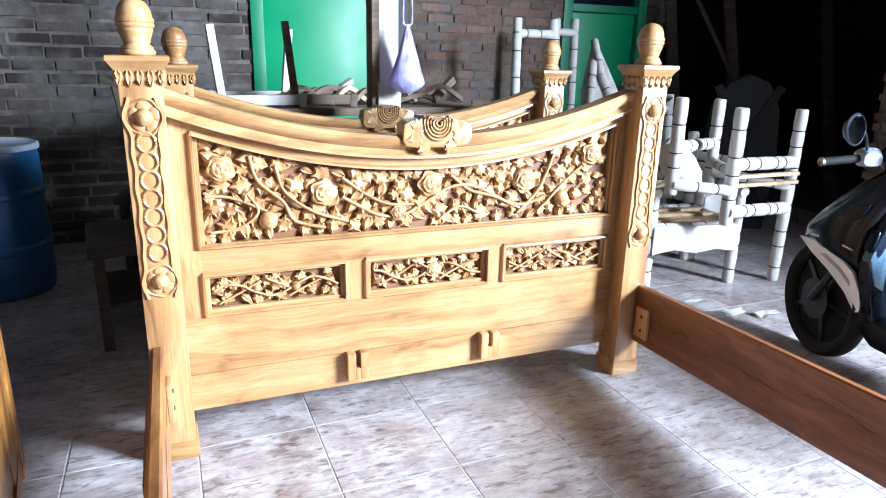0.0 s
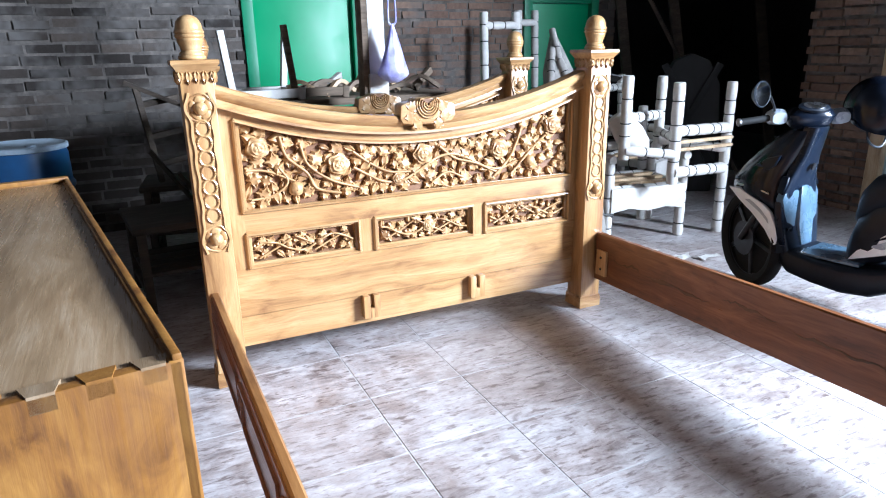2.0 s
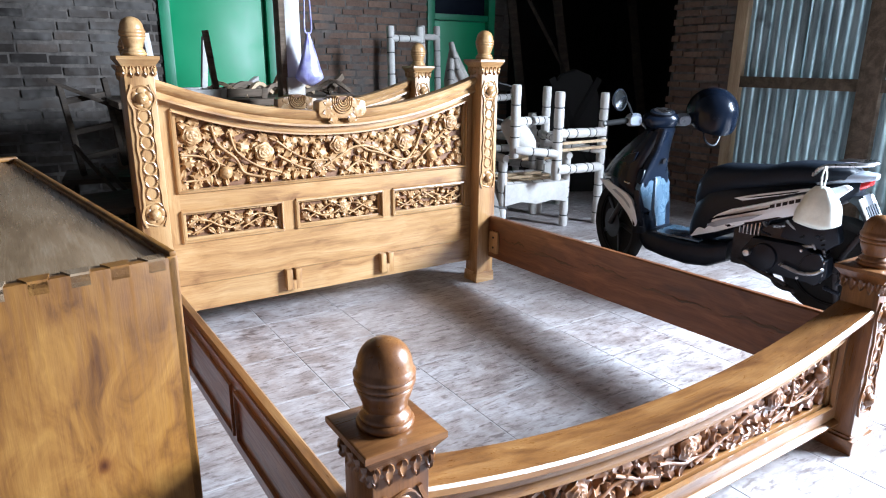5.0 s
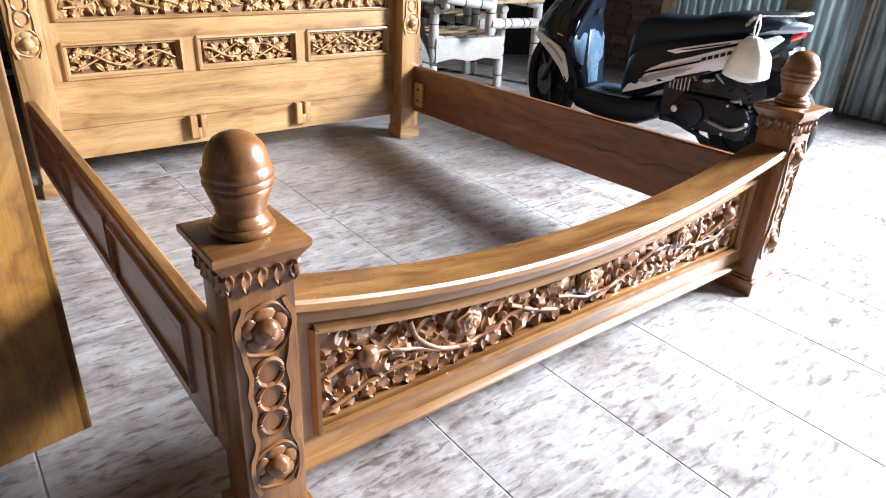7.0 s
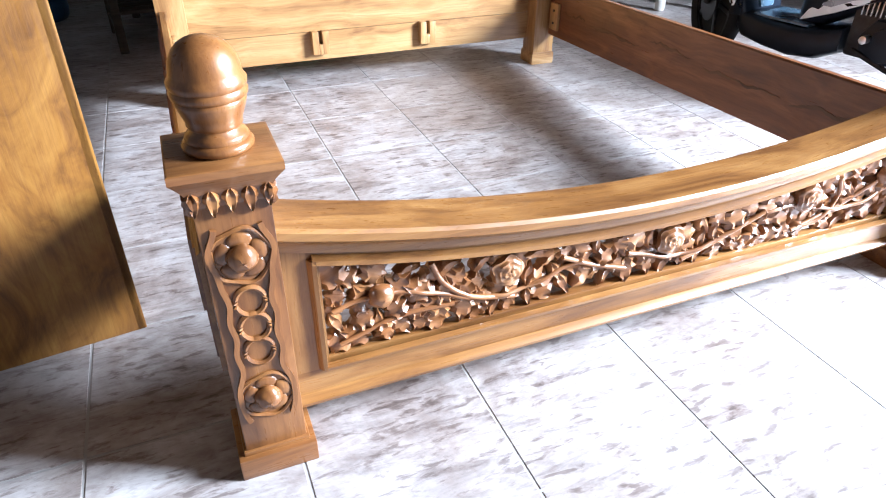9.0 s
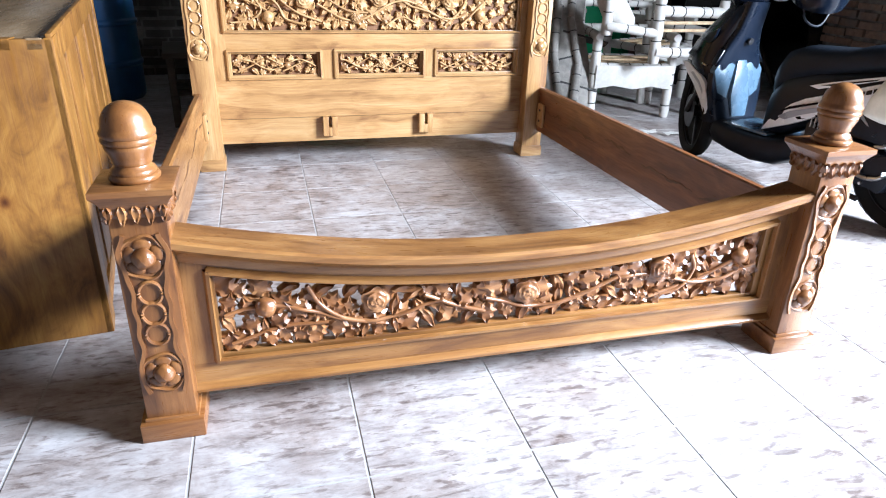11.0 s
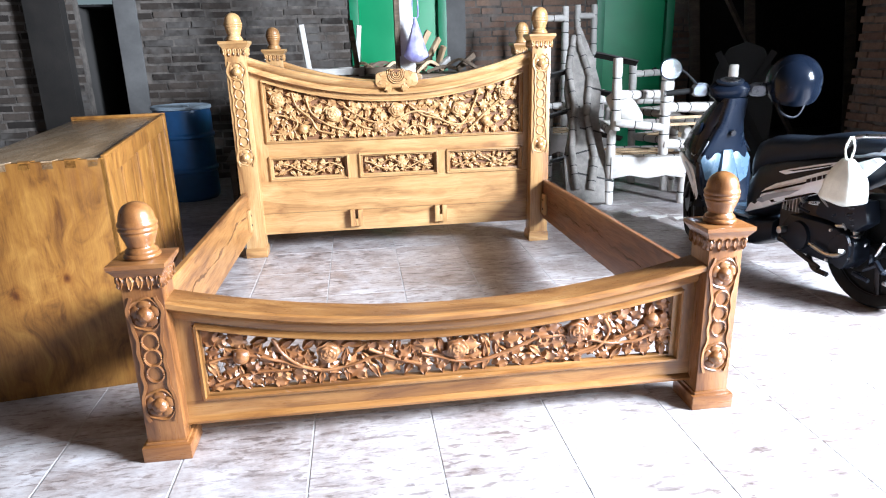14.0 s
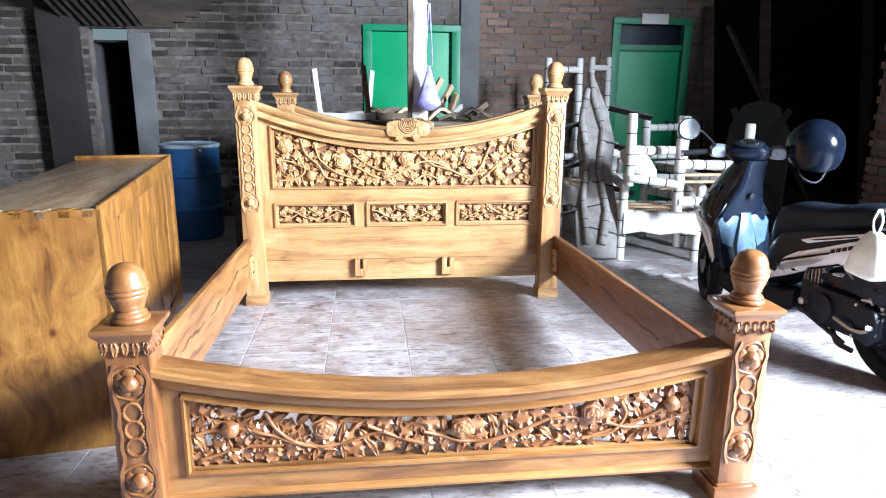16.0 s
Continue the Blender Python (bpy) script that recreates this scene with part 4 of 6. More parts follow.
sec = [(0.055, 0.0), (-0.052, 0.0), (-0.058, -0.006), (-0.058, -0.020), (-0.050, -0.028), (-0.030, -0.036), (-0.016, -0.052), (-0.010, -0.070), (-0.002, -0.074), (0.05, -0.074)]
n = 48
path = [(x0 + (x1 - x0) * k / n, Yf, foot_top(x0 + (x1 - x0) * k / n)) for k in range(n + 1)]
part("top_rail", sweep([(-a, b) for a, b in sec], path), amber_x, bed, "sagging broad top rail with a hollow moulding")
part("base_moulding", sweep([(0.0, 0.0), (0.016, 0.002), (0.018, 0.010), (0.010, 0.018), (0.0, 0.022)], [(x0 - 0.0, Yf + 0.001, 0.083), (x1, Yf + 0.001, 0.083)]), amber_x, fp)
moulding(fp, 0.042, 1.626, 0.163, low, Yf - 0.001, 0.018, 0.014, amber_x, amber_z)
fc = part("carved_panel", box(0.036, 1.620, Yf + 0.006, Yf + 0.03, 0.161, 0.181, 0.002), amber_x, bed, "pierced panel of carved roses, leaves and stems")
part("frame_top", board(0.036, 1.620, lambda x: low(x) - 0.018, low, Yf + 0.006, Yf + 0.03), amber_x, fc)
part("frame_side", board(0.034, 0.056, 0.161, low, Yf + 0.005, Yf + 0.03, 2), amber_z, fc)
part("frame_side", board(1.600, 1.622, 0.161, low, Yf + 0.005, Yf + 0.03, 2), amber_z, fc)
zf = lambda x: 0.247 + 0.4 * (foot_top(x) - 0.418)
rs = [(0.44, 0.288, 0.030), (0.86, 0.266, 0.030), (1.27, 0.295, 0.032)]
bs = [(0.168, 0.298, 0.029), (1.53, 0.312, 0.029)]
st = [(wind(0.07, 0.62, zf, 0.028, 1.1, 0.2, 12), 0.0055), (wind(0.74, 1.588, zf, 0.03, 1.6, 2.7, 16), 0.0055),
      ([(0.27, 0.35), (0.30, 0.29), (0.36, 0.245), (0.46, 0.215)], 0.0062), ([(0.57, 0.29), (0.66, 0.245), (0.74, 0.22)], 0.006), ([(0.90, 0.205), (1.02, 0.235), (1.13, 0.285)], 0.006),
      ([(1.36, 0.335), (1.38, 0.28), (1.33, 0.225), (1.22, 0.205)], 0.006), ([(1.24, 0.21), (1.40, 0.25), (1.50, 0.30)], 0.0055), ([(0.08, 0.205), (0.2, 0.235), (0.32, 0.24)], 0.0055)]
carving(fc, 0.056, 1.600, 0.181, lambda x: low(x) - 0.018, Yf + 0.012, rs, bs, 21, 0.0355, 0.060, True, st, amber_carved)

# side rails
for side, (xh, xf, zh, zf_, deep) in enumerate(((-0.120, -0.125, 0.410, 0.463, 0.262), (1.744, 1.752, 0.400, 0.440, 0.246))):
    bm = bmesh.new()
    rows = []
    for y, x, zt in ((FY + 0.02, xf, zf_), (HY - 0.02, xh, zh)):
        rows.append([bm.verts.new(p) for p in ((x - 0.016, y, zt - deep), (x + 0.016, y, zt - deep), (x + 0.016, y, zt - 0.006), (x + 0.010, y, zt), (x - 0.010, y, zt), (x - 0.016, y, zt - 0.006))])
    for k in range(6):
        bm.faces.new((rows[0][k], rows[0][(k + 1) % 6], rows[1][(k + 1) % 6], rows[1][k]))
    bm.faces.new(rows[0])
    bm.faces.new(rows[1])
    timber = (amber_y, red_y)[side]
    rail = part("side_rail", bm, timber, bed, ("plain side rail with a dark waney crack", "dark reddish side rail with a waney crack")[side], smooth=20)
    inn = 1 if side == 0 else -1
    if side == 0:
        # added board of darker wood puts shade on the rail's outer face
        fb = bmesh.new()
        rows = [[fb.verts.new((x - 0.0165 - d, y, z)) for d, z in ((0.0, zt - deep + 0.004), (0.0, zt - 0.010), (0.004, zt - 0.012), (0.004, zt - deep + 0.006))] for y, x, zt in ((FY + 0.06, xf, zf_ - 0.001), (HY - 0.06, xh, zh + 0.001))]
        for k in range(4):
            fb.faces.new((rows[0][k], rows[0][(k + 1) % 4], rows[1][(k + 1) % 4], rows[1][k]))
        fb.faces.new(rows[0])
        fb.faces.new(rows[1])
        part("outer_facing", fb, red_y, rail, "added outer facing board, darker wood for the side turned from light", smooth=20)
    rnd = random.Random(5 + side)
    # jagged dark cracks along the inner face
    for y0, y1 in ((0.22, 0.56), (0.60, 0.98), (1.05, 1.30), (1.36, 1.74), (1.78, 1.98)):
        top_line, low_line = [], []
        nq = 22
        z = zh - 0.118 + (zf_ - zh) * (HY - y0) / (HY - FY) + rnd.uniform(-0.015, 0.015)
        for q in range(nq + 1):
            y = y0 + (y1 - y0) * q / nq
            z += rnd.uniform(-0.006, 0.006) + (zh - zf_) * (y1 - y0) / nq / (HY - FY)
            w = (0.0015 + (0.012 + 0.010 * side) * max(0, noise.noise((7.0 * y, side * 9.0, 2.0)) + 0.15) + rnd.uniform(0, 0.002)) * math.sin(math.pi * min(1, max(0.03, q / nq))) ** 0.5
            top_line.append((y, z + w))
            low_line.append((y, z - w * rnd.uniform(0.5, 1.2)))
        xx = xf + (xh - xf) * ((y0 + y1) / 2 - FY) / (HY - FY) + inn * 0.016
        part("dark_crack", prism(top_line + low_line[::-1], xx - 0.0012, xx + 0.0012, 0), teak_dark, rail, "dark waney crack", smooth=0)
    # raised panels on the outer face
    for ya, yb in ((0.20, 0.78), (0.83, 1.37), (1.42, 2.0)):
        xx = xf + (xh - xf) * ((ya + yb) / 2 - FY) / (HY - FY) - inn * (0.0205 if side == 0 else 0.0165)
        tops = [zh + (zf_ - zh) * (HY - q) / (HY - FY) for q in (ya, yb)]
        ringp = [(xx, ya, tops[0] - 0.205), (xx, yb, tops[1] - 0.205), (xx, yb, tops[1] - 0.052), (xx, ya, tops[0] - 0.052)]
        part("panel_bead", sweep([(-0.007, -0.001), (-0.005, 0.009), (0.004, 0.009), (0.007, -0.001)], ringp, ups=[(-inn, 0, 0)] * 4, closed=True), red_y, rail)
    hk = bmesh.new()
    add_box(hk, xh + inn * 0.016, xh + inn * 0.032, 2.0, 2.075, 0.19, 0.32, 0.004) if inn > 0 else add_box(hk, xh - 0.032, xh - 0.016, 2.0, 2.075, 0.19, 0.32, 0.004)
    part("corner_plate", hk, teak_z, rail)
    for z in (0.225, 0.285):
        part("bolt", lathe([(0, 0), (0.007, 0), (0.006, 0.004), (0, 0.005)], Matrix.Translation((xh + inn * 0.032, 2.035, z)) @ Matrix.Rotation(radians(90 * inn), 4, "Y"), 10), dark_metal, rail)

# ---- cabinet beside the bed ----
cab = thing("cabinet", (-0.55, 1.4, 0), "tall-sided yellow wooden chest with dovetailed top and boarded side", "cabinet")
CM = Matrix.Translation((-0.307, 0.528, 0)) @ Matrix.Rotation(radians(8.2), 4, "Z")
CW, CL, CH = 0.50, 1.74, 0.88


def cab_part(name, bm, material, parent=None, label="", smooth=35):
    bm.transform(CM)
    return part(name, bm, material, parent or cab, label, smooth)


body = cab_part("body", box(-CW + 0.02, -0.022, 0.025, CL - 0.025, 0.05, CH - 0.03, 0.002), pine_z)
cab_part("end_panel", box(-CW, 0, 0, 0.024, 0.0, CH - 0.004, 0.003), pine_end, None, "broad knotty end panel")
cab_part("end_panel", box(-CW, 0, CL - 0.024, CL, 0.0, CH - 0.004, 0.003), pine_z)
top = cab_part("top_board", box(-CW + 0.012, -0.016, 0.012, CL - 0.012, CH - 0.028, CH - 0.008, 0.002), pine_y, None, "worn brownish top board")
for k in range(7):
    a = -CW + 0.01 + k * 0.072
    tail = prism([(a, 0.0), (a + 0.034, 0.0), (a + 0.044, 0.036), (a - 0.010, 0.036)], CH - 0.03, CH - 0.002, axis=2)
    cab_part("dovetail", tail, pine_z if k % 2 else pine_y, top)
for a, b in ((0.0, 0.10), (CL - 0.10, CL)):
    cab_part("corner_stile", box(-0.02, 0.002, a, b, 0.0, CH - 0.002, 0.003), pine_z, None)
cab_part("side_rail_top", box(-0.02, -0.001, 0.10, CL - 0.10, CH - 0.075, CH, 0.003), pine_z, None)
cab_part("side_rail_bottom", box(-0.02, -0.001, 0.10, CL - 0.10, 0.03, 0.10, 0.003), pine_z, None)
nb = 8
for k in range(nb):
    a = 0.10 + (CL - 0.20) * k / nb
    b = 0.10 + (CL - 0.20) * (k + 1) / nb
    cab_part("side_board", box(-0.022, -0.010 + (0.006 if k % 2 else 0), a + 0.002, b - 0.002, 0.10, CH - 0.075, 0.003), pine_z, None)
cab_part("rim", box(-CW, 0.0, CL - 0.03, CL + 0.006, CH - 0.004, CH + 0.012, 0.003), pine_z, None)
cab_part("rim", box(-0.014, 0.0, 0.0, CL, CH - 0.004, CH + 0.008, 0.003), pine_z, None)

# ---- blue drum ----
drum = thing("drum", (-0.92, 4.1, 0), "blue plastic drum with a dusty pale lid on the floor", "drum")
R = 0.24
part("shell", lathe([(R * 0.93, 0), (R * 0.98, 0.02), (R, 0.06), (R, 0.24), (R + 0.012, 0.255), (R + 0.012, 0.275), (R, 0.29), (R, 0.53), (R + 0.012, 0.545), (R + 0.012, 0.565), (R, 0.58), (R, 0.74), (R * 0.96, 0.78)], pose(-0.92, 4.1, 0), 40), drum_blue, drum)
lid = part("lid", lathe([(R * 0.98, 0.775), (R * 1.03, 0.778), (R * 1.03, 0.802), (R * 0.98, 0.808), (R * 0.9, 0.798), (0, 0.798)], pose(-0.92, 4.1, 0), 40), drum_dust, drum, "dusty pale blue lid")
part("bung", lathe([(0.03, 0.797), (0.03, 0.81), (0, 0.812)], pose(-0.86, 4.0, 0), 16), drum_dust, lid)

# ---- second headboard, standing behind the bed ----
shift = Vector((0.118, 0.91, -0.035))
second = thing("headboard", (0.82, 2.155, 0), "loose carved teak headboard standing behind the bed", "headboard")
headboard_parts(second, False)
second.location = Vector((0.82, 2.155, 0)) + shift
second.location.z = 0.0
second.scale = (1.003, 1.0, 0.965)

# ---- corrugated gate in the side wall ----
gate = thing("gate", (RIGHT, 1.6, 0), "closed gate of stained corrugated zinc sheets on a timber frame", "gate", kind="structure")


def corrugated(y0, y1, z0, z1, x, pitch=0.076, depth=0.010, lean=0.0):
    bm = bmesh.new()
    n = int((y1 - y0) / pitch * 8)
    cols = []
    for k in range(n + 1):
        y = y0 + (y1 - y0) * k / n
        xx = x + depth * math.sin(2 * math.pi * (y - y0) / pitch)
        cols.append((bm.verts.new((xx, y, z0)), bm.verts.new((xx + lean, y, z1))))
    for a, b in zip(cols, cols[1:]):
        bm.faces.new((a[0], b[0], b[1], a[1]))
    bmesh.ops.solidify(bm, geom=bm.faces[:], thickness=0.0015)
    return bm


for k, (ya, yb) in enumerate(((1.0, 1.56), (1.54, 2.10), (2.08, 2.62))):
    part("sheet", corrugated(ya, yb, 0.03, 1.16, RIGHT + 0.05 + 0.004 * (k % 2)), zinc, gate, "stained corrugated zinc sheet")
    part("sheet", corrugated(ya, yb, 1.10, 2.42, RIGHT + 0.062 + 0.004 * (k % 2)), zinc, gate, "stained corrugated zinc sheet")
for z0, z1 in ((0.03, 1.16), (1.10, 2.42)):
    part("sheet", corrugated(0.36, 1.03, z0, z1, RIGHT - 0.016 + 0.004 * z0), zinc, gate, "stained corrugated zinc sheet")
part("gate_beam", box(RIGHT - 0.012, RIGHT + 0.035, 1.0, 2.65, 1.08, 1.17, 0.004), old_wood, gate)
part("gate_beam", box(RIGHT - 0.010, RIGHT + 0.035, 1.0, 2.65, 2.30, 2.40, 0.004), old_wood, gate)
part("gate_post", box(RIGHT - 0.03, RIGHT + 0.033, 1.44, 1.60, 0, 2.45, 0.004), old_wood, gate)
part("gate_post", box(RIGHT - 0.03, RIGHT + 0.036, 2.56, 2.66, 0, 2.45, 0.004), pale_wood, gate)
part("gate_post", box(RIGHT - 0.02, RIGHT + 0.036, 1.0, 1.07, 0, 2.45, 0.004), old_wood, gate)

# ---- motor scooter ----
# built about its own rear axle: x ahead, y to its left, z up
scooter = thing("motor_scooter", (0, 0, 0), "dark blue and white motor scooter parked on the floor", "scooter")


def wheel(x, r, steer, m=None):
    m = m or Matrix.Identity(4)
    ax = m @ Matrix.Translation((x, 0, r)) @ Matrix.Rotation(radians(-90), 4, "X")
    t = part("tyre", lathe([(r - 0.062, -0.026), (r - 0.045, -0.038), (r - 0.02, -0.042), (r - 0.006, -0.03), (r, -0.012), (r, 0.012), (r - 0.006, 0.03), (r - 0.02, 0.042), (r - 0.045, 0.038), (r - 0.062, 0.026), (r - 0.066, 0.0)], ax, 44), rubber, scooter)
    part("rim", lathe([(r - 0.05, -0.024), (r - 0.05, 0.024), (r - 0.064, 0.02), (r - 0.064, -0.02)], ax, 44), dark_metal, t)
    part("hub", lathe([(0, -0.05), (0.03, -0.05), (0.036, -0.03), (0.036, 0.03), (0.03, 0.05), (0, 0.05)], ax, 20), dark_metal, t)
    for k in range(5):
        s = bmesh.new()
        a = 72 * k + 10
        add_box(s, -0.013, 0.013, 0.03, r - 0.058, -0.012, 0.012, 0.004, ax @ Matrix.Rotation(radians(a), 4, "Z"))
        part("spoke", s, dark_metal, t)
    return t


def spart(name, bm, material, parent, label="", smooth=35):
    """A part of the scooter's body, drawn in to its short wheelbase and raked head."""
    for v in bm.verts:
        if v.co.x > 0.85 and v.co.z > 0.5:
            v.co.x -= 0.2 * (v.co.z - 0.5)
        v.co.x *= 0.93 if v.co.x > 0 else 0.44
    return part(name, bm, material, parent, label, smooth)


def body_along(stations, square=2.8, n=24):
    """A rounded body carried ahead: stations of (x, low z, high z, half width)."""
    bm = bmesh.new()
    rings = []
    for x, z0, z1, w in stations:
        ring = []
        for k in range(n):
            c, d = math.cos(2 * math.pi * k / n), math.sin(2 * math.pi * k / n)
            ring.append(bm.verts.new((x, w * math.copysign(abs(c) ** (2 / square), c), (z0 + z1) / 2 + (z1 - z0) / 2 * math.copysign(abs(d) ** (2 / square), d))))
        rings.append(ring)
    for p, q in zip(rings, rings[1:]):
        for k in range(n):
            bm.faces.new((p[k], p[(k + 1) % n], q[(k + 1) % n], q[k]))
    bm.faces.new(rings[0])
    bm.faces.new(rings[-1])
    return bm


def body_up(stations, square=2.6, n=28):
    """A rounded body carried up: stations of (z, back x, front x, half width, how far the front draws in)."""
    bm = bmesh.new()
    rings = []
    for z, x0, x1, w, nose in stations:
        ring = []
        for k in range(n):
            c, d = math.cos(2 * math.pi * k / n), math.sin(2 * math.pi * k / n)
            u = math.copysign(abs(c) ** (2 / square), c)
            ring.append(bm.verts.new(((x0 + x1) / 2 + (x1 - x0) / 2 * u, w * (1 - nose * max(0, (u + 1) / 2) ** 1.5) * math.copysign(abs(d) ** (2 / square), d), z)))
        rings.append(ring)
    for p, q in zip(rings, rings[1:]):
        for k in range(n):
            bm.faces.new((p[k], p[(k + 1) % n], q[(k + 1) % n], q[k]))
    bm.faces.new(rings[0])
    bm.faces.new(rings[-1])
    return bm


def slab(name, outline, side, inner, outer, material, parent, label="", bevel=0.006, lean=0.0, from_x=0.0):
    """A body panel on one side of the scooter: an outline of (x, z) drawn sideways, leaning in ahead of from_x."""
    q = prism(outline, min(side * inner, side * outer), max(side * inner, side * outer), 1, bevel)
    for v in q.verts:
        v.co.y -= side * lean * max(0.0, v.co.x - from_x)
    return part(name, q, material, parent, label, smooth=40)


def turned(x, degrees):
    return Matrix.Translation((x, 0, 0)) @ Matrix.Rotation(radians(degrees), 4, "Z") @ Matrix.Translation((-x, 0, 0))


STEER = turned(1.05, -36)
TURNED = turned(1.245, -29)
wheel(-0.04, 0.268, 0)
fwheel = wheel(1.245, 0.268, 1, TURNED)
part("brake_disc", lathe([(0.062, 0.050), (0.095, 0.050), (0.095, 0.053), (0.062, 0.053)], TURNED @ Matrix.Translation((1.245, 0, 0.268)) @ Matrix.Rotation(radians(-90), 4, "X"), 30), dark_metal, fwheel)
for s in (-1, 1):
    part("fork_leg", tube([(1.10, s * 0.07, 0.62), TURNED @ Vector((1.245, s * 0.068, 0.268))], 0.017, 12), dark_metal, scooter)
# narrow front mudguard behind and above the tyre
mg = bmesh.new()
rows = []
for k in range(12):
    a = radians(62 + 118 * k / 11)
    rows.append([mg.verts.new(TURNED @ Vector((1.245 + (0.288 + d) * math.cos(a), y, 0.268 + (0.288 + d) * math.sin(a)))) for y, d in ((-0.058, -0.022), (-0.045, 0.0), (0.0, 0.010), (0.045, 0.0), (0.058, -0.022))])
for a, b in zip(rows, rows[1:]):
    for k in range(4):
        mg.faces.new((a[k], a[k + 1], b[k + 1], b[k]))
bmesh.ops.solidify(mg, geom=mg.faces[:], thickness=0.004)
part("front_mudguard", mg, black_plastic, scooter)
# front cowl, wings and leg shield
cowl = part("front_cowl", body_up([(0.44, 1.04, 1.10, 0.10, 0.0), (0.50, 1.04, 1.28, 0.155, 0.45), (0.545, 1.04, 1.385, 0.165, 0.72), (0.60, 1.04, 1.375, 0.162, 0.66), (0.67, 1.03, 1.325, 0.150, 0.55), (0.75, 1.005, 1.25, 0.132, 0.45), (0.82, 0.985, 1.18, 0.110, 0.4), (0.88, 0.97, 1.11, 0.085, 0.3)]), gloss_black, scooter, "gloss black pointed front cowl", smooth=50)
WING = [(1.385, 0.545), (1.30, 0.490), (1.20, 0.440), (1.10, 0.375), (1.035, 0.300), (1.015, 0.310), (1.03, 0.390), (1.075, 0.470), (1.13, 0.500), (1.22, 0.525), (1.30, 0.548)]
for s in (-1, 1):
    wing = slab("cowl_wing", WING, s, 0.150, 0.178, white_paint, cowl, "pale lower cowl wing", 0.008, 0.36, 1.06)
    slab("wing_stripe", [(1.25, 0.500), (1.14, 0.455), (1.075, 0.41), (1.085, 0.435), (1.14, 0.474), (1.22, 0.508)], s, 0.1785, 0.1805, silver, wing, "", 0.0, 0.36, 1.06)
    slab("upper_fairing", [(1.36, 0.585), (1.26, 0.665), (1.15, 0.735), (1.07, 0.76), (1.10, 0.70), (1.20, 0.625), (1.28, 0.585)], s, 0.135, 0.156, navy, cowl, "dark blue upper fairing", 0.008, 0.34, 1.06)
    slab("fairing_edge", [(1.335, 0.560), (1.22, 0.566), (1.10, 0.556), (1.10, 0.564), (1.22, 0.578), (1.33, 0.572)], s, 0.160, 0.172, steel, cowl, "", 0.002, 0.36, 1.06)
    slab("turn_signal", [(1.345, 0.548), (1.26, 0.520), (1.24, 0.530), (1.30, 0.556)], s, 0.164, 0.176, silver, cowl, "", 0.003, 0.36, 1.06)
shield = part("leg_shield", body_up([(0.27, 0.955, 1.03, 0.150, 0.0), (0.36, 0.975, 1.04, 0.172, 0.0), (0.48, 1.0, 1.05, 0.176, 0.0), (0.58, 1.01, 1.055, 0.160, 0.0), (0.66, 1.0, 1.055, 0.120, 0.0), (0.76, 0.975, 1.05, 0.082, 0.0), (0.90, 0.945, 1.03, 0.070, 0.0)], 4.0), navy, scooter, "dark blue inner leg shield", smooth=50)
for s in (-1, 1):
    for nm, ol_, mt, back_by in (("shield_facet", [(0.040, 0.575), (0.125, 0.615), (0.178, 0.545), (0.150, 0.43), (0.088, 0.40)], blue_grey, 0.0), ("shield_edge", [(0.092, 0.392), (0.152, 0.422), (0.180, 0.535), (0.186, 0.44), (0.165, 0.31), (0.10, 0.29)], navy, 0.006), ("shield_brow", [(0.030, 0.590), (0.050, 0.640), (0.130, 0.655), (0.182, 0.575), (0.128, 0.628)], navy, -0.004)):
        q = prism([(s * y, z) for y, z in ol_], 0.962 + back_by, 1.0 + back_by, 0, 0.006)
        for v in q.verts:
            v.co.x += 0.16 * (v.co.z - 0.3) + 0.10 * max(0, abs(v.co.y) - 0.05)
        part(nm, q, mt, shield, "blue-grey facet" if mt is blue_grey else "")
sp_ = prism([(-0.034, 0.60), (0.034, 0.60), (0.070, 0.41), (0.052, 0.30), (-0.052, 0.30), (-0.070, 0.41)], 0.950, 0.99, 0, 0.010)
for v in sp_.verts:
    v.co.x += 0.16 * (v.co.z - 0.3)
part("shield_spine", sp_, blue_grey, shield, "blue-grey centre spine")
part("key_panel", lathe([(0, 0), (0.020, 0), (0.018, 0.008), (0, 0.010)], Matrix.Translation((0.978, 0.0, 0.70)) @ Matrix.Rotation(radians(-100), 4, "Y"), 16), dark_metal, shield)
fl = part("floorboard", body_along([(1.03, 0.20, 0.32, 0.120), (0.96, 0.165, 0.292, 0.165), (0.84, 0.145, 0.278, 0.172), (0.70, 0.130, 0.275, 0.168), (0.58, 0.140, 0.285, 0.150), (0.48, 0.19, 0.31, 0.12)], 5.0), black_plastic, scooter, "black floorboard with low side skirts")
part("floor_mat", box(0.64, 0.93, -0.13, 0.13, 0.2765, 0.290, 0.004), blue_grey, fl)
# body under the seat, seat and side panels
part("centre_body", body_along([(0.735, 0.27, 0.40, 0.06), (0.70, 0.26, 0.52, 0.10), (0.62, 0.28, 0.62, 0.125), (0.45, 0.37, 0.66, 0.132), (0.28, 0.43, 0.69, 0.130), (0.10, 0.52, 0.71, 0.118), (-0.04, 0.60, 0.735, 0.095), (-0.10, 0.66, 0.74, 0.07)], 3.0), black_plastic, scooter, smooth=50)
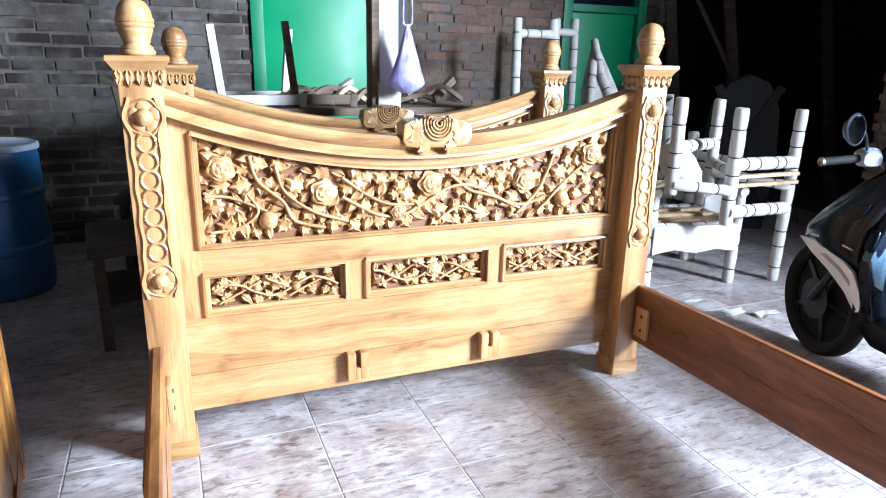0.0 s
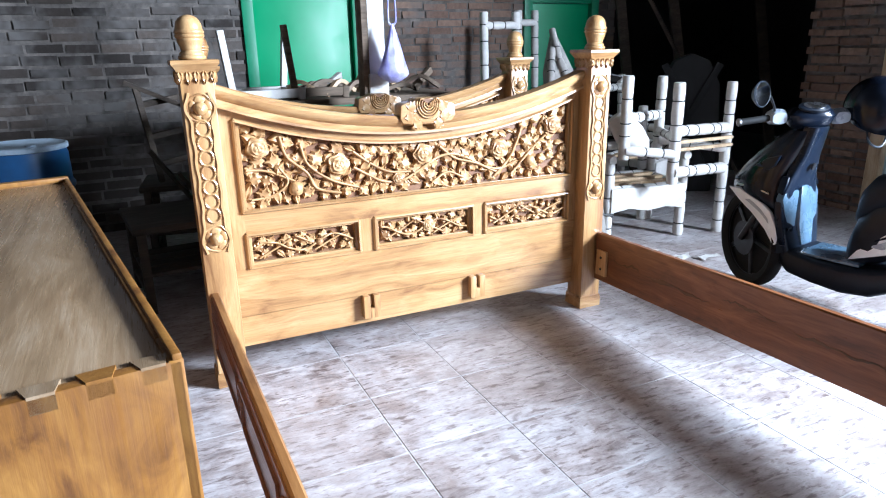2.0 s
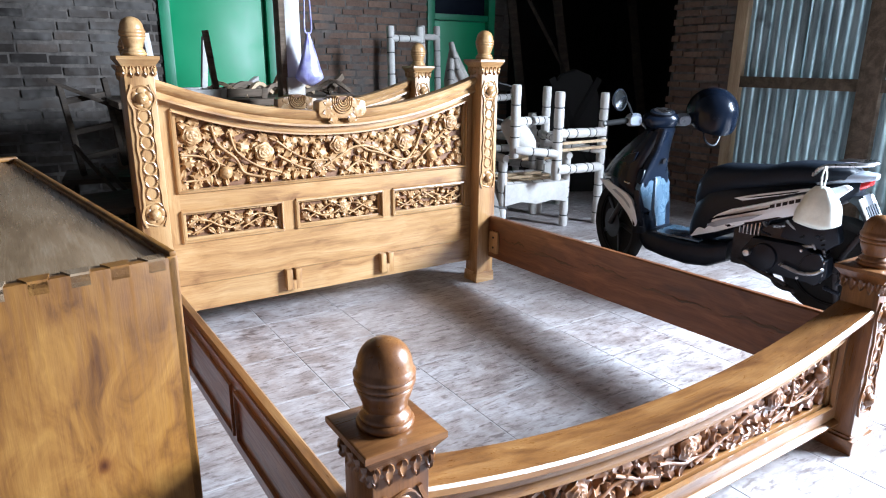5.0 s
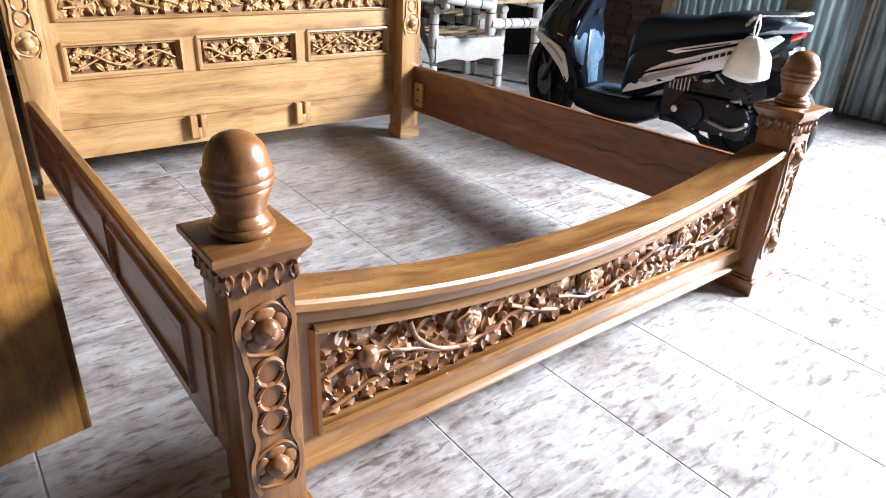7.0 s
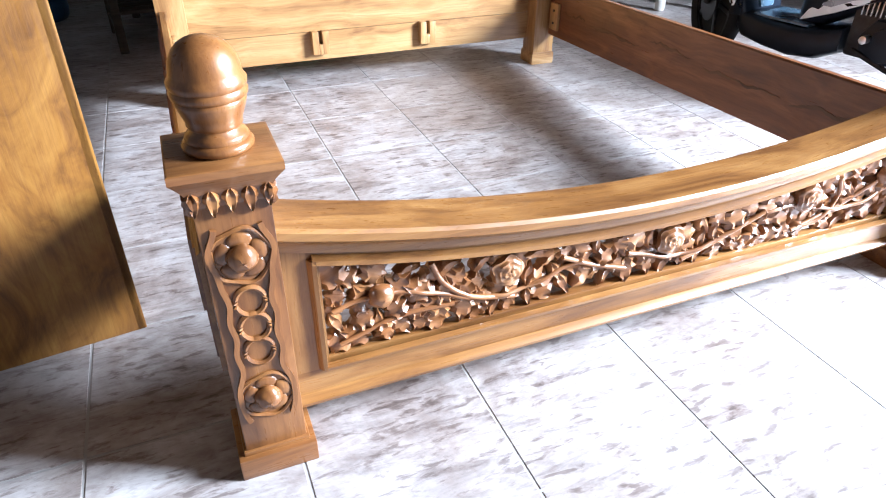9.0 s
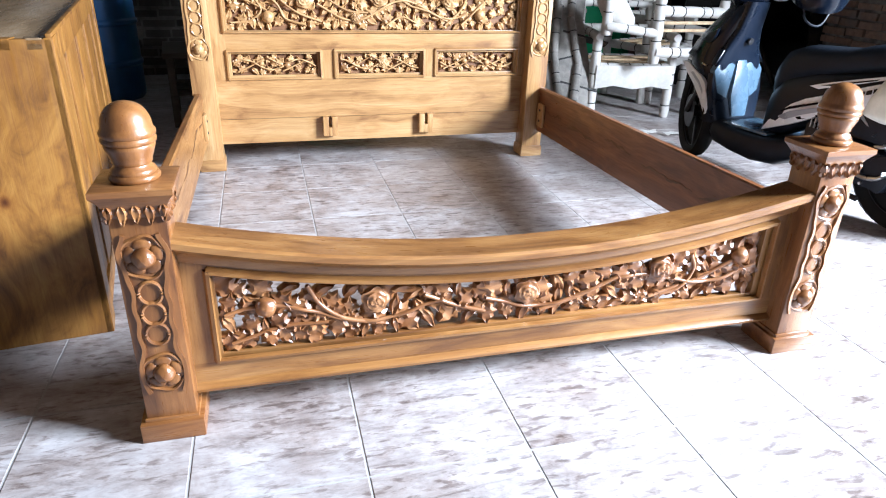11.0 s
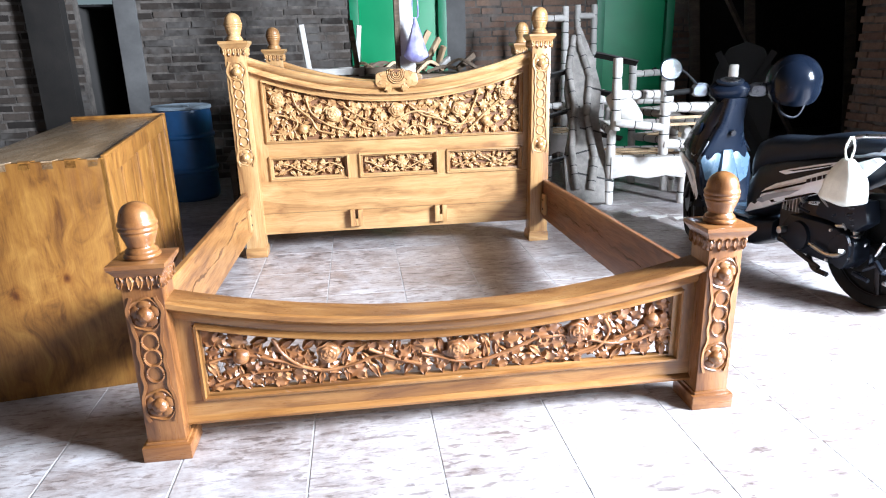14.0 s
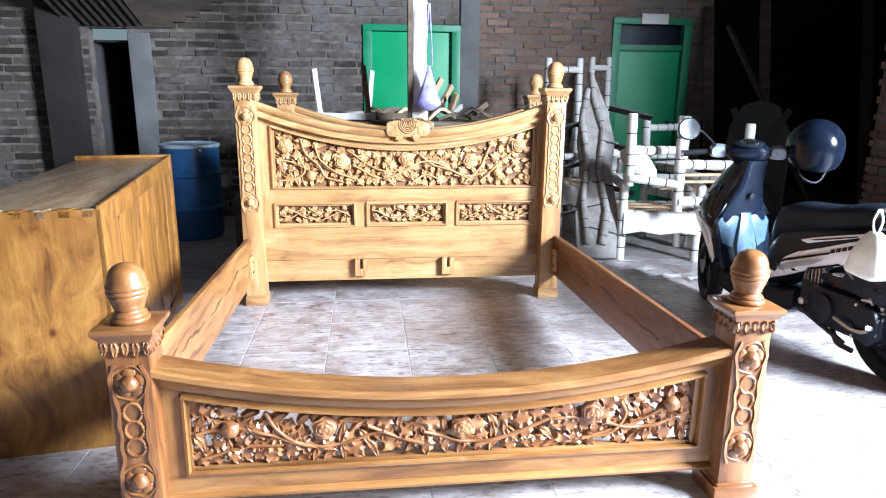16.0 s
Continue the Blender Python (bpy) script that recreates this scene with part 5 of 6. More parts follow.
seat = part("seat", body_along([(0.725, 0.47, 0.545, 0.05), (0.705, 0.47, 0.640, 0.085), (0.66, 0.50, 0.705, 0.112), (0.58, 0.56, 0.735, 0.126), (0.46, 0.60, 0.742, 0.130), (0.34, 0.63, 0.752, 0.134), (0.26, 0.65, 0.778, 0.136), (0.16, 0.67, 0.796, 0.134), (0.05, 0.69, 0.802, 0.122), (-0.04, 0.71, 0.795, 0.098), (-0.075, 0.735, 0.775, 0.06)], 3.0), seat_vinyl, scooter, "long black vinyl seat", smooth=60)
PANEL = [(0.715, 0.292), (0.66, 0.375), (0.58, 0.450), (0.47, 0.508), (0.34, 0.555), (0.20, 0.612), (0.06, 0.665), (-0.06, 0.715), (-0.09, 0.700), (-0.02, 0.625), (0.10, 0.545), (0.26, 0.480), (0.42, 0.420), (0.54, 0.362)]
FIN = [(0.475, 0.566), (0.40, 0.592), (0.24, 0.638), (0.10, 0.676), (0.09, 0.664), (0.22, 0.622), (0.34, 0.586), (0.42, 0.560)]
for s in (-1, 1):
    sp = slab("side_panel", PANEL, s, 0.105, 0.152, white_paint, scooter, "white side panel with dark stripes", 0.012, 0.17, 0.42)
    slab("stripe", [(0.62, 0.385), (0.54, 0.432), (0.42, 0.472), (0.30, 0.508), (0.36, 0.470), (0.47, 0.428), (0.56, 0.385)], s, 0.1515, 0.1545, silver, sp, "", 0.0, 0.17, 0.42)
    slab("stripe", [(0.63, 0.400), (0.55, 0.452), (0.42, 0.497), (0.26, 0.556), (0.28, 0.538), (0.43, 0.482), (0.55, 0.438)], s, 0.1515, 0.1545, gloss_black, sp, "", 0.0, 0.17, 0.42)
    slab("stripe", [(0.50, 0.412), (0.36, 0.456), (0.22, 0.508), (0.20, 0.506), (0.34, 0.450), (0.48, 0.404)], s, 0.1515, 0.1545, gloss_black, sp, "", 0.0, 0.17, 0.42)
    for k in range(5):
        x = 0.270 - 0.030 * k
        slab("lettering_bar", [(x, 0.545 + 0.012 * k), (x - 0.022, 0.553 + 0.012 * k), (x - 0.022, 0.572 + 0.012 * k), (x, 0.564 + 0.012 * k)], s, 0.1515, 0.1548, black_plastic, sp, "", 0.0)
    slab("upper_fin", FIN, s, 0.122, 0.150, white_paint, sp, "white upper fin", 0.004, 0.1, 0.3)
    slab("fin_inlay", [(0.41, 0.580), (0.24, 0.628), (0.14, 0.656), (0.15, 0.647), (0.25, 0.618), (0.36, 0.588)], s, 0.1495, 0.1525, black_plastic, sp, "", 0.0, 0.1, 0.3)
# tail
part("tail_cowl", body_along([(0.08, 0.68, 0.745, 0.115), (-0.02, 0.70, 0.765, 0.10), (-0.10, 0.715, 0.770, 0.075), (-0.155, 0.735, 0.765, 0.035)], 3.0), silver, scooter, "silver-blue tail cowl", smooth=50)
part("tail_light", body_along([(-0.03, 0.655, 0.705, 0.085), (-0.09, 0.672, 0.722, 0.072), (-0.135, 0.705, 0.735, 0.04)], 3.0), red_lens, scooter, "red tail light", smooth=50)
part("grab_rail", tube(smooth_line([(0.10, 0.118, 0.74), (0.05, 0.135, 0.79), (-0.06, 0.110, 0.805), (-0.13, 0.05, 0.812), (-0.13, -0.05, 0.812), (-0.06, -0.110, 0.805), (0.05, -0.135, 0.79), (0.10, -0.118, 0.74)], 6), 0.011, 10), steel, scooter)
slab("rear_mudguard", [(-0.02, 0.64), (-0.12, 0.66), (-0.20, 0.50), (-0.235, 0.36), (-0.22, 0.355), (-0.17, 0.48), (-0.10, 0.60)], 1, -0.06, 0.06, black_plastic, scooter, "", 0.006)
plate = slab("number_plate", [(-0.115, 0.645), (-0.185, 0.515), (-0.192, 0.518), (-0.122, 0.648)], 1, -0.11, 0.11, paper, scooter, "blank pale number plate", 0.0)
for k in range(5):
    pbar = part("plate_bar", box(-0.004, 0.0, -0.085 + 0.036 * k, -0.062 + 0.036 * k, -0.03, 0.03, 0.0), black_plastic, plate)
    pbar.matrix_basis = Matrix.Translation((-0.158, 0, 0.583)) @ Matrix.Rotation(radians(28), 4, "Y")


def bike(name, outline, half, material, parent=None, bevel=0.02, lo=None, m=None, label=""):
    b = prism(outline, -half if lo is None else lo, half, 1, bevel)
    if m is not None:
        b.transform(m)
    return spart(name, b, material, parent or scooter, label, smooth=40)


# engine, drive case, shock absorber, stands
eng = bike("drive_case", [(0.42, 0.30), (0.36, 0.38), (0.10, 0.38), (-0.10, 0.33), (-0.12, 0.24), (-0.02, 0.19), (0.30, 0.20), (0.40, 0.24)], 0.165, black_plastic, None, 0.022, 0.06, label="black drive case")
spart("case_cover", lathe([(0, 0), (0.075, 0.0), (0.07, 0.018), (0.03, 0.026), (0, 0.026)], Matrix.Translation((0.28, 0.165, 0.285)) @ Matrix.Rotation(radians(-90), 4, "X"), 24), black_plastic, eng)
spart("case_cover", lathe([(0, 0), (0.085, 0.0), (0.08, 0.014), (0.03, 0.02), (0, 0.02)], Matrix.Translation((0.0, 0.165, 0.275)) @ Matrix.Rotation(radians(-90), 4, "X"), 24), black_plastic, eng)
for k in range(7):
    a = 2 * math.pi * k / 7
    spart("case_bolt", lathe([(0, 0), (0.008, 0), (0.007, 0.01), (0, 0.011)], Matrix.Translation((0.14 + 0.24 * math.cos(a), 0.166, 0.285 + 0.075 * math.sin(a))) @ Matrix.Rotation(radians(-90), 4, "X"), 8), steel, eng)
blk = spart("engine_block", box(0.08, 0.50, -0.09, 0.10, 0.19, 0.46, 0.02), dark_metal, scooter)
rb = random.Random(19)
for k in range(6):
    spart("cooling_fin", box(0.34 + 0.022 * k, 0.346 + 0.022 * k, -0.10, 0.125, 0.38, 0.47, 0.001), steel, blk)
for k in range(9):
    x, z = rb.uniform(0.0, 0.42), rb.uniform(0.36, 0.48)
    spart("engine_fitting", tube(smooth_line([(x, 0.12, z), (x + rb.uniform(-0.05, 0.05), 0.15, z + rb.uniform(-0.01, 0.03)), (x + rb.uniform(-0.07, 0.07), 0.14, z + rb.uniform(-0.03, 0.05))], 4), rb.uniform(0.005, 0.010), 8), steel if k % 2 else black_plastic, blk)
for k in range(12):
    x, z = rb.uniform(-0.5, 0.05), rb.uniform(0.16, 0.40)
    spart("engine_fitting", tube(smooth_line([(x, 0.11, z), (x + rb.uniform(-0.09, 0.09), 0.14, z + rb.uniform(-0.02, 0.02)), (x + rb.uniform(-0.14, 0.14), 0.13, z + rb.uniform(-0.05, 0.05))], 4), rb.uniform(0.006, 0.013), 8), steel if k % 3 else black_plastic, blk)
spart("kick_lever", tube(smooth_line([(0.18, 0.19, 0.27), (0.05, 0.20, 0.25), (-0.10, 0.215, 0.29), (-0.10, 0.25, 0.30)], 5), 0.010, 8), steel, scooter)
bike("air_box", [(0.22, 0.40), (0.20, 0.50), (-0.12, 0.52), (-0.18, 0.42), (-0.05, 0.37)], 0.15, black_plastic, None, 0.02, 0.06)
shock = spart("shock_absorber", tube([(-0.06, 0.12, 0.31), (0.07, 0.12, 0.62)], 0.018, 12), steel, scooter)
coil = [(-0.045 + 0.10 * k / 80 + 0.034 * math.cos(0.75 * k), 0.12 + 0.034 * math.sin(0.75 * k), 0.345 + 0.24 * k / 80) for k in range(81)]
spart("spring", tube(coil, 0.0055, 6), dark_metal, shock)
spart("silencer", lathe([(0, 0), (0.04, 0.0), (0.055, 0.03), (0.055, 0.36), (0.035, 0.42), (0, 0.42)], Matrix.Translation((0.15, -0.15, 0.27)) @ Matrix.Rotation(radians(-82), 4, "Y"), 20), dark_metal, scooter)
spart("side_stand", tube([(0.44, 0.13, 0.23), (0.14, 0.155, 0.155)], 0.012, 8), dark_metal, scooter)
spart("main_stand", tube(smooth_line([(0.28, 0.10, 0.22), (0.20, 0.13, 0.14), (0.10, 0.14, 0.13)], 5), 0.013, 8), dark_metal, scooter)
spart("foot_peg", lathe([(0, 0), (0.016, 0), (0.018, 0.07), (0, 0.075)], Matrix.Translation((0.36, 0.15, 0.30)) @ Matrix.Rotation(radians(-90), 4, "X"), 12), steel, scooter)
# steering head, turned to the right
head_bm = body_up([(0.875, 0.99, 1.06, 0.060, 0.0), (0.915, 0.955, 1.12, 0.115, 0.35), (0.955, 0.945, 1.125, 0.130, 0.4), (0.985, 0.965, 1.09, 0.105, 0.3), (0.997, 0.985, 1.06, 0.07, 0.2)])
head_bm.transform(STEER)
part("handlebar_cover", head_bm, gloss_black, scooter, smooth=50)
DASH = STEER @ Matrix.Translation((0.985, 0.0, 0.987)) @ Matrix.Rotation(radians(-24), 4, "Y") @ Matrix.Diagonal((0.75, 1.25, 1, 1))
dash = part("instrument_panel", lathe([(0.0, 0.0), (0.058, 0), (0.060, 0.012), (0.050, 0.018), (0, 0.018)], DASH, 24), black_plastic, scooter)
part("dial", lathe([(0, 0.0185), (0.043, 0.0185), (0.043, 0.021), (0, 0.021)], DASH, 24), steel, dash)
lamp_bm = body_along([(1.10, 0.915, 0.965, 0.085), (1.128, 0.92, 0.955, 0.06), (1.135, 0.93, 0.948, 0.03)], 2.5)
lamp_bm.transform(STEER)
part("head_lamp", lamp_bm, mirror_glass, scooter)
for s in (-1, 1):
    g = part("grip", tube([STEER @ Vector((1.03, s * 0.15, 0.945)), STEER @ Vector((1.0, s * 0.345, 0.925))], 0.017, 12), rubber, scooter)
    part("grip_end", lathe([(0, 0), (0.019, 0), (0.019, 0.012), (0, 0.014)], between(STEER @ Vector((1.0, s * 0.345, 0.925)), STEER @ Vector((0.998, s * 0.36, 0.923)), 1.0) @ Matrix.Diagonal((1, 1, 60, 1)), 14), steel, g)
    part("lever", tube([STEER @ Vector((1.075, s * 0.15, 0.940)), STEER @ Vector((1.065, s * 0.27, 0.928)), STEER @ Vector((1.05, s * 0.335, 0.918))], 0.008, 8), steel, g)
    sw = body_along([(0.99, 0.915, 0.968, 0.035), (1.03, 0.905, 0.985, 0.05), (1.075, 0.915, 0.972, 0.035)], 3.0)
    sw.transform(STEER @ Matrix.Translation((0, s * 0.155, 0)))
    part("switch_box", sw, silver, g, "silver-blue switch housing", smooth=50)
MIRROR = Vector((1.075, 0.385, 1.072))
part("mirror_stem", tube(smooth_line([STEER @ Vector((1.03, 0.165, 0.965)), (1.105, 0.215, 1.01), (1.09, 0.285, 1.055), MIRROR + Vector((0.01, -0.045, -0.004))], 5), 0.006, 8), dark_metal, scooter)
mm = Matrix.Translation(MIRROR) @ Matrix.Rotation(radians(2), 4, "Z") @ Matrix.Rotation(radians(-84), 4, "Y") @ Matrix.Diagonal((1.0, 1.22, 1, 1))
mir = part("mirror", lathe([(0, -0.034), (0.036, -0.028), (0.058, -0.006), (0.062, 0.0), (0.058, 0.004), (0.054, 0.002), (0, 0.002)], mm, 28), black_plastic, scooter, "round rear-view mirror")
part("mirror_face", lathe([(0, 0.0025), (0.055, 0.0025), (0.055, 0.005), (0, 0.005)], mm, 28), mirror_glass, mir)
scooter.matrix_basis = Matrix.Translation((2.921, 0.743, 0)) @ Matrix.Rotation(radians(100), 4, "Z")

# helmet hung on the handlebar
HC = Vector((3.02, 1.60, 1.0))
helmet = thing("helmet", tuple(HC), "glossy dark open-face helmet hung on the scooter's handlebar", "helmet")
hm = bmesh.new()
rows = []
for i in range(17):
    a = radians(118 * i / 16)
    rows.append([hm.verts.new(HC + Vector((0.128 * math.sin(a) * math.cos(t), 0.142 * math.sin(a) * math.sin(t), 0.135 * math.cos(a) - 0.01 - (0.06 * max(0, -math.sin(t + 0.5)) if a > 1.75 else 0)))) for t in [2 * math.pi * k / 32 for k in range(32)]])
for a, b in zip(rows, rows[1:]):
    for k in range(32):
        hm.faces.new((a[k], a[(k + 1) % 32], b[(k + 1) % 32], b[k]))
bmesh.ops.remove_doubles(hm, verts=hm.verts[:], dist=0.0005)
bmesh.ops.recalc_face_normals(hm, faces=hm.faces[:])
bmesh.ops.solidify(hm, geom=hm.faces[:], thickness=-0.012)
shell = part("shell", hm, gloss_black, helmet, smooth=60)
vis = bmesh.new()
rows = []
for i in range(7):
    a = radians(62 + 46 * i / 6)
    rows.append([vis.verts.new(HC + Vector((0.140 * math.sin(a) * math.cos(t), 0.152 * math.sin(a) * math.sin(t), 0.135 * math.cos(a) - 0.03))) for t in [radians(-150 + 150 * k / 16) for k in range(17)]])
for a, b in zip(rows, rows[1:]):
    for k in range(16):
        vis.faces.new((a[k], a[k + 1], b[k + 1], b[k]))
bmesh.ops.solidify(vis, geom=vis.faces[:], thickness=0.003)
part("visor", vis, navy, helmet, "smoky visor", smooth=80)
part("strap", tube(smooth_line([HC + Vector((-0.10, -0.02, -0.05)), HC + Vector((-0.08, -0.03, -0.17)), HC + Vector((0.02, -0.04, -0.20)), HC + Vector((0.10, -0.02, -0.06))], 5), 0.006, 6), black_plastic, helmet)

# white bag on the scooter


def sack(name, centre, sx, sy, sz, neck, material, label, seed, hang, square=0.0):
    """A filled plastic bag: a crumpled bulb gathered to a neck, with two handles."""
    c = Vector(centre)
    th = thing(name, (c.x, c.y, c.z - sz), label, "bag")
    bm = bmesh.new()
    rows = []
    n = 28
    for i in range(22):
        f = i / 21
        rad = (0.25 + 0.75 * math.sin(0.5 * math.pi * f / 0.16)) if f < 0.16 else max(neck, 1.0 - ((f - 0.16) / 0.84) ** (0.95 if neck < 0.1 else 2.6) * (1 - neck))
        row = []
        for k in range(n):
            t = 2 * math.pi * k / n
            fold = 1 + 0.13 * noise.noise((3.2 * math.cos(t) + seed, 3.2 * math.sin(t), 2.4 * f)) + 0.06 * math.cos(9 * t + 3 * f) * f
            fold *= (1.0 / max(abs(math.cos(t)), abs(math.sin(t)))) ** (square * (1 - f * f))
            row.append(bm.verts.new((c.x + sx * rad * fold * math.cos(t), c.y + sy * rad * fold * math.sin(t), c.z - sz + 2 * sz * f)))
        rows.append(row)
    for a, b in zip(rows, rows[1:]):
        for k in range(n):
            bm.faces.new((a[k], a[(k + 1) % n], b[(k + 1) % n], b[k]))
    bm.faces.new(rows[0])
    bm.faces.new(rows[-1])
    body_part = part("bag_body", bm, material, th, smooth=70)
    for s in (-1, 1):
        part("handle_loop", tube(smooth_line([(c.x + s * 0.01, c.y, c.z + sz * 0.95), (c.x + s * 0.022, c.y, c.z + sz + 0.05), (c.x + s * 0.004, c.y, c.z + sz + hang)], 5), 0.005, 6), material, th)
    return th


bagw = sack("plastic_bag", (2.727, 0.735, 0.595), 0.062, 0.100, 0.105, 0.30, bag_white, "filled white plastic bag hung on the scooter's side", 4, 0.10, 0.8)

# ---- wrapped chairs ----
WR = random.Random(41)


def wrapped_bar(bm_list, a, b, r, parent, name, step=0.12, foam_mat=wrap_white):
    """A chair member padded with white foam between black ties."""
    a, b = Vector(a), Vector(b)
    L = (b - a).length
    n = max(1, round(L / step))
    prof = []
    bands = []
    cuts = [0.0] + [L * (k + WR.uniform(-0.28, 0.28)) / n for k in range(1, n)] + [L]
    for z0, z1 in zip(cuts, cuts[1:]):
        prof += [(r * 0.90, z0 + 0.002), (r * 1.0, z0 + 0.012), (r * 1.05, (z0 + z1) / 2), (r * 1.0, z1 - 0.012), (r * 0.90, z1 - 0.002)]
        if z0:
            bands.append(z0)
    m = Matrix.Translation(a) @ (b - a).to_track_quat("Z", "Y").to_matrix().to_4x4()
    p = part(name, lathe([(0, 0)] + prof + [(0, L)], m @ Matrix.Rotation(radians(45), 4, "Z"), 9), foam_mat, parent, smooth=50)
    for z in bands:
        part("tie", lathe([(r * 0.86, z - 0.003), (r * 0.99, z - 0.0035), (r * 0.99, z + 0.0035), (r * 0.86, z + 0.003)], m @ Matrix.Rotation(radians(45), 4, "Z"), 9), wrap_band, p)
    return p


def wrapped_chair(name, label, seat_h=0.42, back_h=1.0, w=0.50, d=0.48, r=0.034, apron=True, splay=0.0):
    ch = thing(name, (0, 0, 0), label, "chair", group="wrapped chairs")
    for sx in (-1, 1):
        wrapped_bar(None, (sx * (w / 2 + splay), -d / 2 - splay, 0), (sx * w / 2, -d / 2, seat_h + 0.20), r, ch, "front_leg")
        wrapped_bar(None, (sx * (w / 2 + 0.5 * splay), d / 2 + splay, 0), (sx * w / 2 * 0.96, d / 2 + 0.06, back_h), r, ch, "back_leg")
        wrapped_bar(None, (sx * w / 2, -d / 2 + 0.02, seat_h), (sx * w / 2, d / 2 - 0.02, seat_h), r * 0.9, ch, "seat_side_rail")
        wrapped_bar(None, (sx * w / 2, -d / 2 - 0.04, seat_h + 0.21), (sx * w / 2, d / 2 + 0.03, seat_h + 0.23), r * 0.95, ch, "arm_rest")
    for y, z, nm in ((-d / 2, seat_h, "seat_front_rail"), (d / 2, seat_h, "seat_back_rail"), (d / 2 + 0.05, back_h - 0.10, "back_top_rail"), (d / 2 + 0.02, seat_h + 0.22, "back_lower_rail")):
        wrapped_bar(None, (-w / 2, y, z), (w / 2, y, z), r * 0.9, ch, nm)
    if apron:
        ap = prism([(-w / 2, seat_h + 0.02), (w / 2, seat_h + 0.02), (w / 2, seat_h - 0.15), (w / 4, seat_h - 0.13), (0, seat_h - 0.15), (-w / 4, seat_h - 0.125), (-w / 2, seat_h - 0.15)], -d / 2 - 0.045, -d / 2 - 0.012, 1, 0.008)
        part("apron", ap, wrap_white, ch, "foam-wrapped carved apron")
    for k in range(3):
        part("seat_slat", box(-w / 2 + 0.01, w / 2 - 0.01, -d / 2 + 0.07 + 0.13 * k, -d / 2 + 0.12 + 0.13 * k, seat_h + 0.0125, seat_h + 0.03, 0.003), pale_wood, ch)
    part("seat_frame", box(-w / 2 + 0.02, w / 2 - 0.02, -d / 2 + 0.02, d / 2 - 0.02, seat_h - 0.012, seat_h + 0.012, 0.004), pale_wood, ch)
    return ch


def put(ch, x, y, z, spin, flip=0.0, tilt=0.0):
    ch.matrix_basis = Matrix.Translation((x, y, z)) @ Matrix.Rotation(radians(spin), 4, "Z") @ Matrix.Rotation(radians(flip), 4, "X") @ Matrix.Rotation(radians(tilt), 4, "Y")
    return ch


put(wrapped_chair("wrapped_chair", "chair wrapped in white foam and black ties on the floor", 0.36, 0.86, 0.57, 0.46), 2.83, 3.15, 0, -9)
put(wrapped_chair("wrapped_chair", "tall wrapped chair in white foam behind the stack", 0.46, 1.55, 0.30, 0.44, 0.032), 2.36, 3.87, 0, 2)
put(wrapped_chair("wrapped_chair", "tall narrow wrapped chair in white foam by the wall", 0.44, 1.58, 0.17, 0.40, 0.030), 2.80, 4.22, 0, 0)
put(wrapped_chair("wrapped_chair", "wrapped chair in white foam beside the stack", 0.42, 1.06, 0.46, 0.44, 0.033), 3.32, 3.62, 0, 24)
# a second chair lies tipped over the first, one leg reaching the floor
tipped = thing("wrapped_chair", (2.9, 2.8, 0), "tipped chair wrapped in white foam leaning over another chair", "chair", group="wrapped chairs")
CORNER = dict(near=(2.80, 2.70), far=(3.36, 2.79), left=(2.46, 2.78), deep=(3.0, 3.06))
for nm, key, z0, z1, r in (("front_leg", "near", 0.42, 1.07, 0.037), ("front_leg", "far", 0.0, 1.05, 0.034), ("back_leg", "left", 0.60, 1.12, 0.034), ("back_leg", "deep", 0.56, 1.09, 0.034)):
    x, y = CORNER[key]
    wrapped_bar(None, (x + (0.02 if key == "near" else 0.015), y + 0.02, z0), (x, y, z1), r, tipped, nm)
for nm, p, q, z0, z1, r in (("arm_rest", "near", "far", 0.765, 0.745, 0.036), ("seat_front_rail", "near", "far", 0.50, 0.470, 0.036), ("seat_side_rail", "left", "near", 0.66, 0.62, 0.030), ("arm_rest", "left", "deep", 0.86, 0.83, 0.034), ("seat_back_rail", "deep", "far", 0.66, 0.60, 0.030), ("stretcher", "near", "deep", 0.72, 0.72, 0.028)):
    wrapped_bar(None, (*CORNER[p], z0), (*CORNER[q], z1), r, tipped, nm)
for dz in (0.0, 0.05):
    part("bare_slat", box(2.84, 3.36, 2.735, 2.765, 0.625 + dz, 0.645 + dz, 0.003), pale_wood, tipped)
block = body_along([(-0.16, -0.05, 0.05, 0.03), (-0.12, -0.07, 0.08, 0.05), (0.0, -0.09, 0.10, 0.065), (0.10, -0.05, 0.09, 0.055), (0.15, 0.0, 0.06, 0.03)], 2.4, 14)
block.transform(Matrix.Translation((2.56, 2.86, 0.74)) @ Matrix.Rotation(radians(-20), 4, "Z") @ Matrix.Rotation(radians(52), 4, "Y"))
part("padded_corner", block, wrap_white, tipped, "pale foam-padded corner", smooth=60)

# ornate wrapped panel leaning on the chairs
wp = thing("ornate_board", (2.36, 3.0, 0), "ornate carved board in creased foam tied with black bands", "board")
outl = [(-0.15, 0.0), (0.15, 0.0), (0.17, 0.36), (0.13, 0.68), (0.16, 0.93), (0.11, 1.18), (0.05, 1.36), (0.0, 1.50), (-0.06, 1.34), (-0.10, 1.22), (-0.13, 0.93), (-0.10, 0.62), (-0.16, 0.34)]
wm = Matrix.Translation((2.31, 2.93, 0.02)) @ Matrix.Rotation(radians(-9), 4, "Z") @ Matrix.Rotation(radians(-24), 4, "X")
b = prism(outl, -0.04, 0.04, 1, 0.016)
b.transform(wm)
foam = part("foam_cover", b, wrap_shaded, wp)
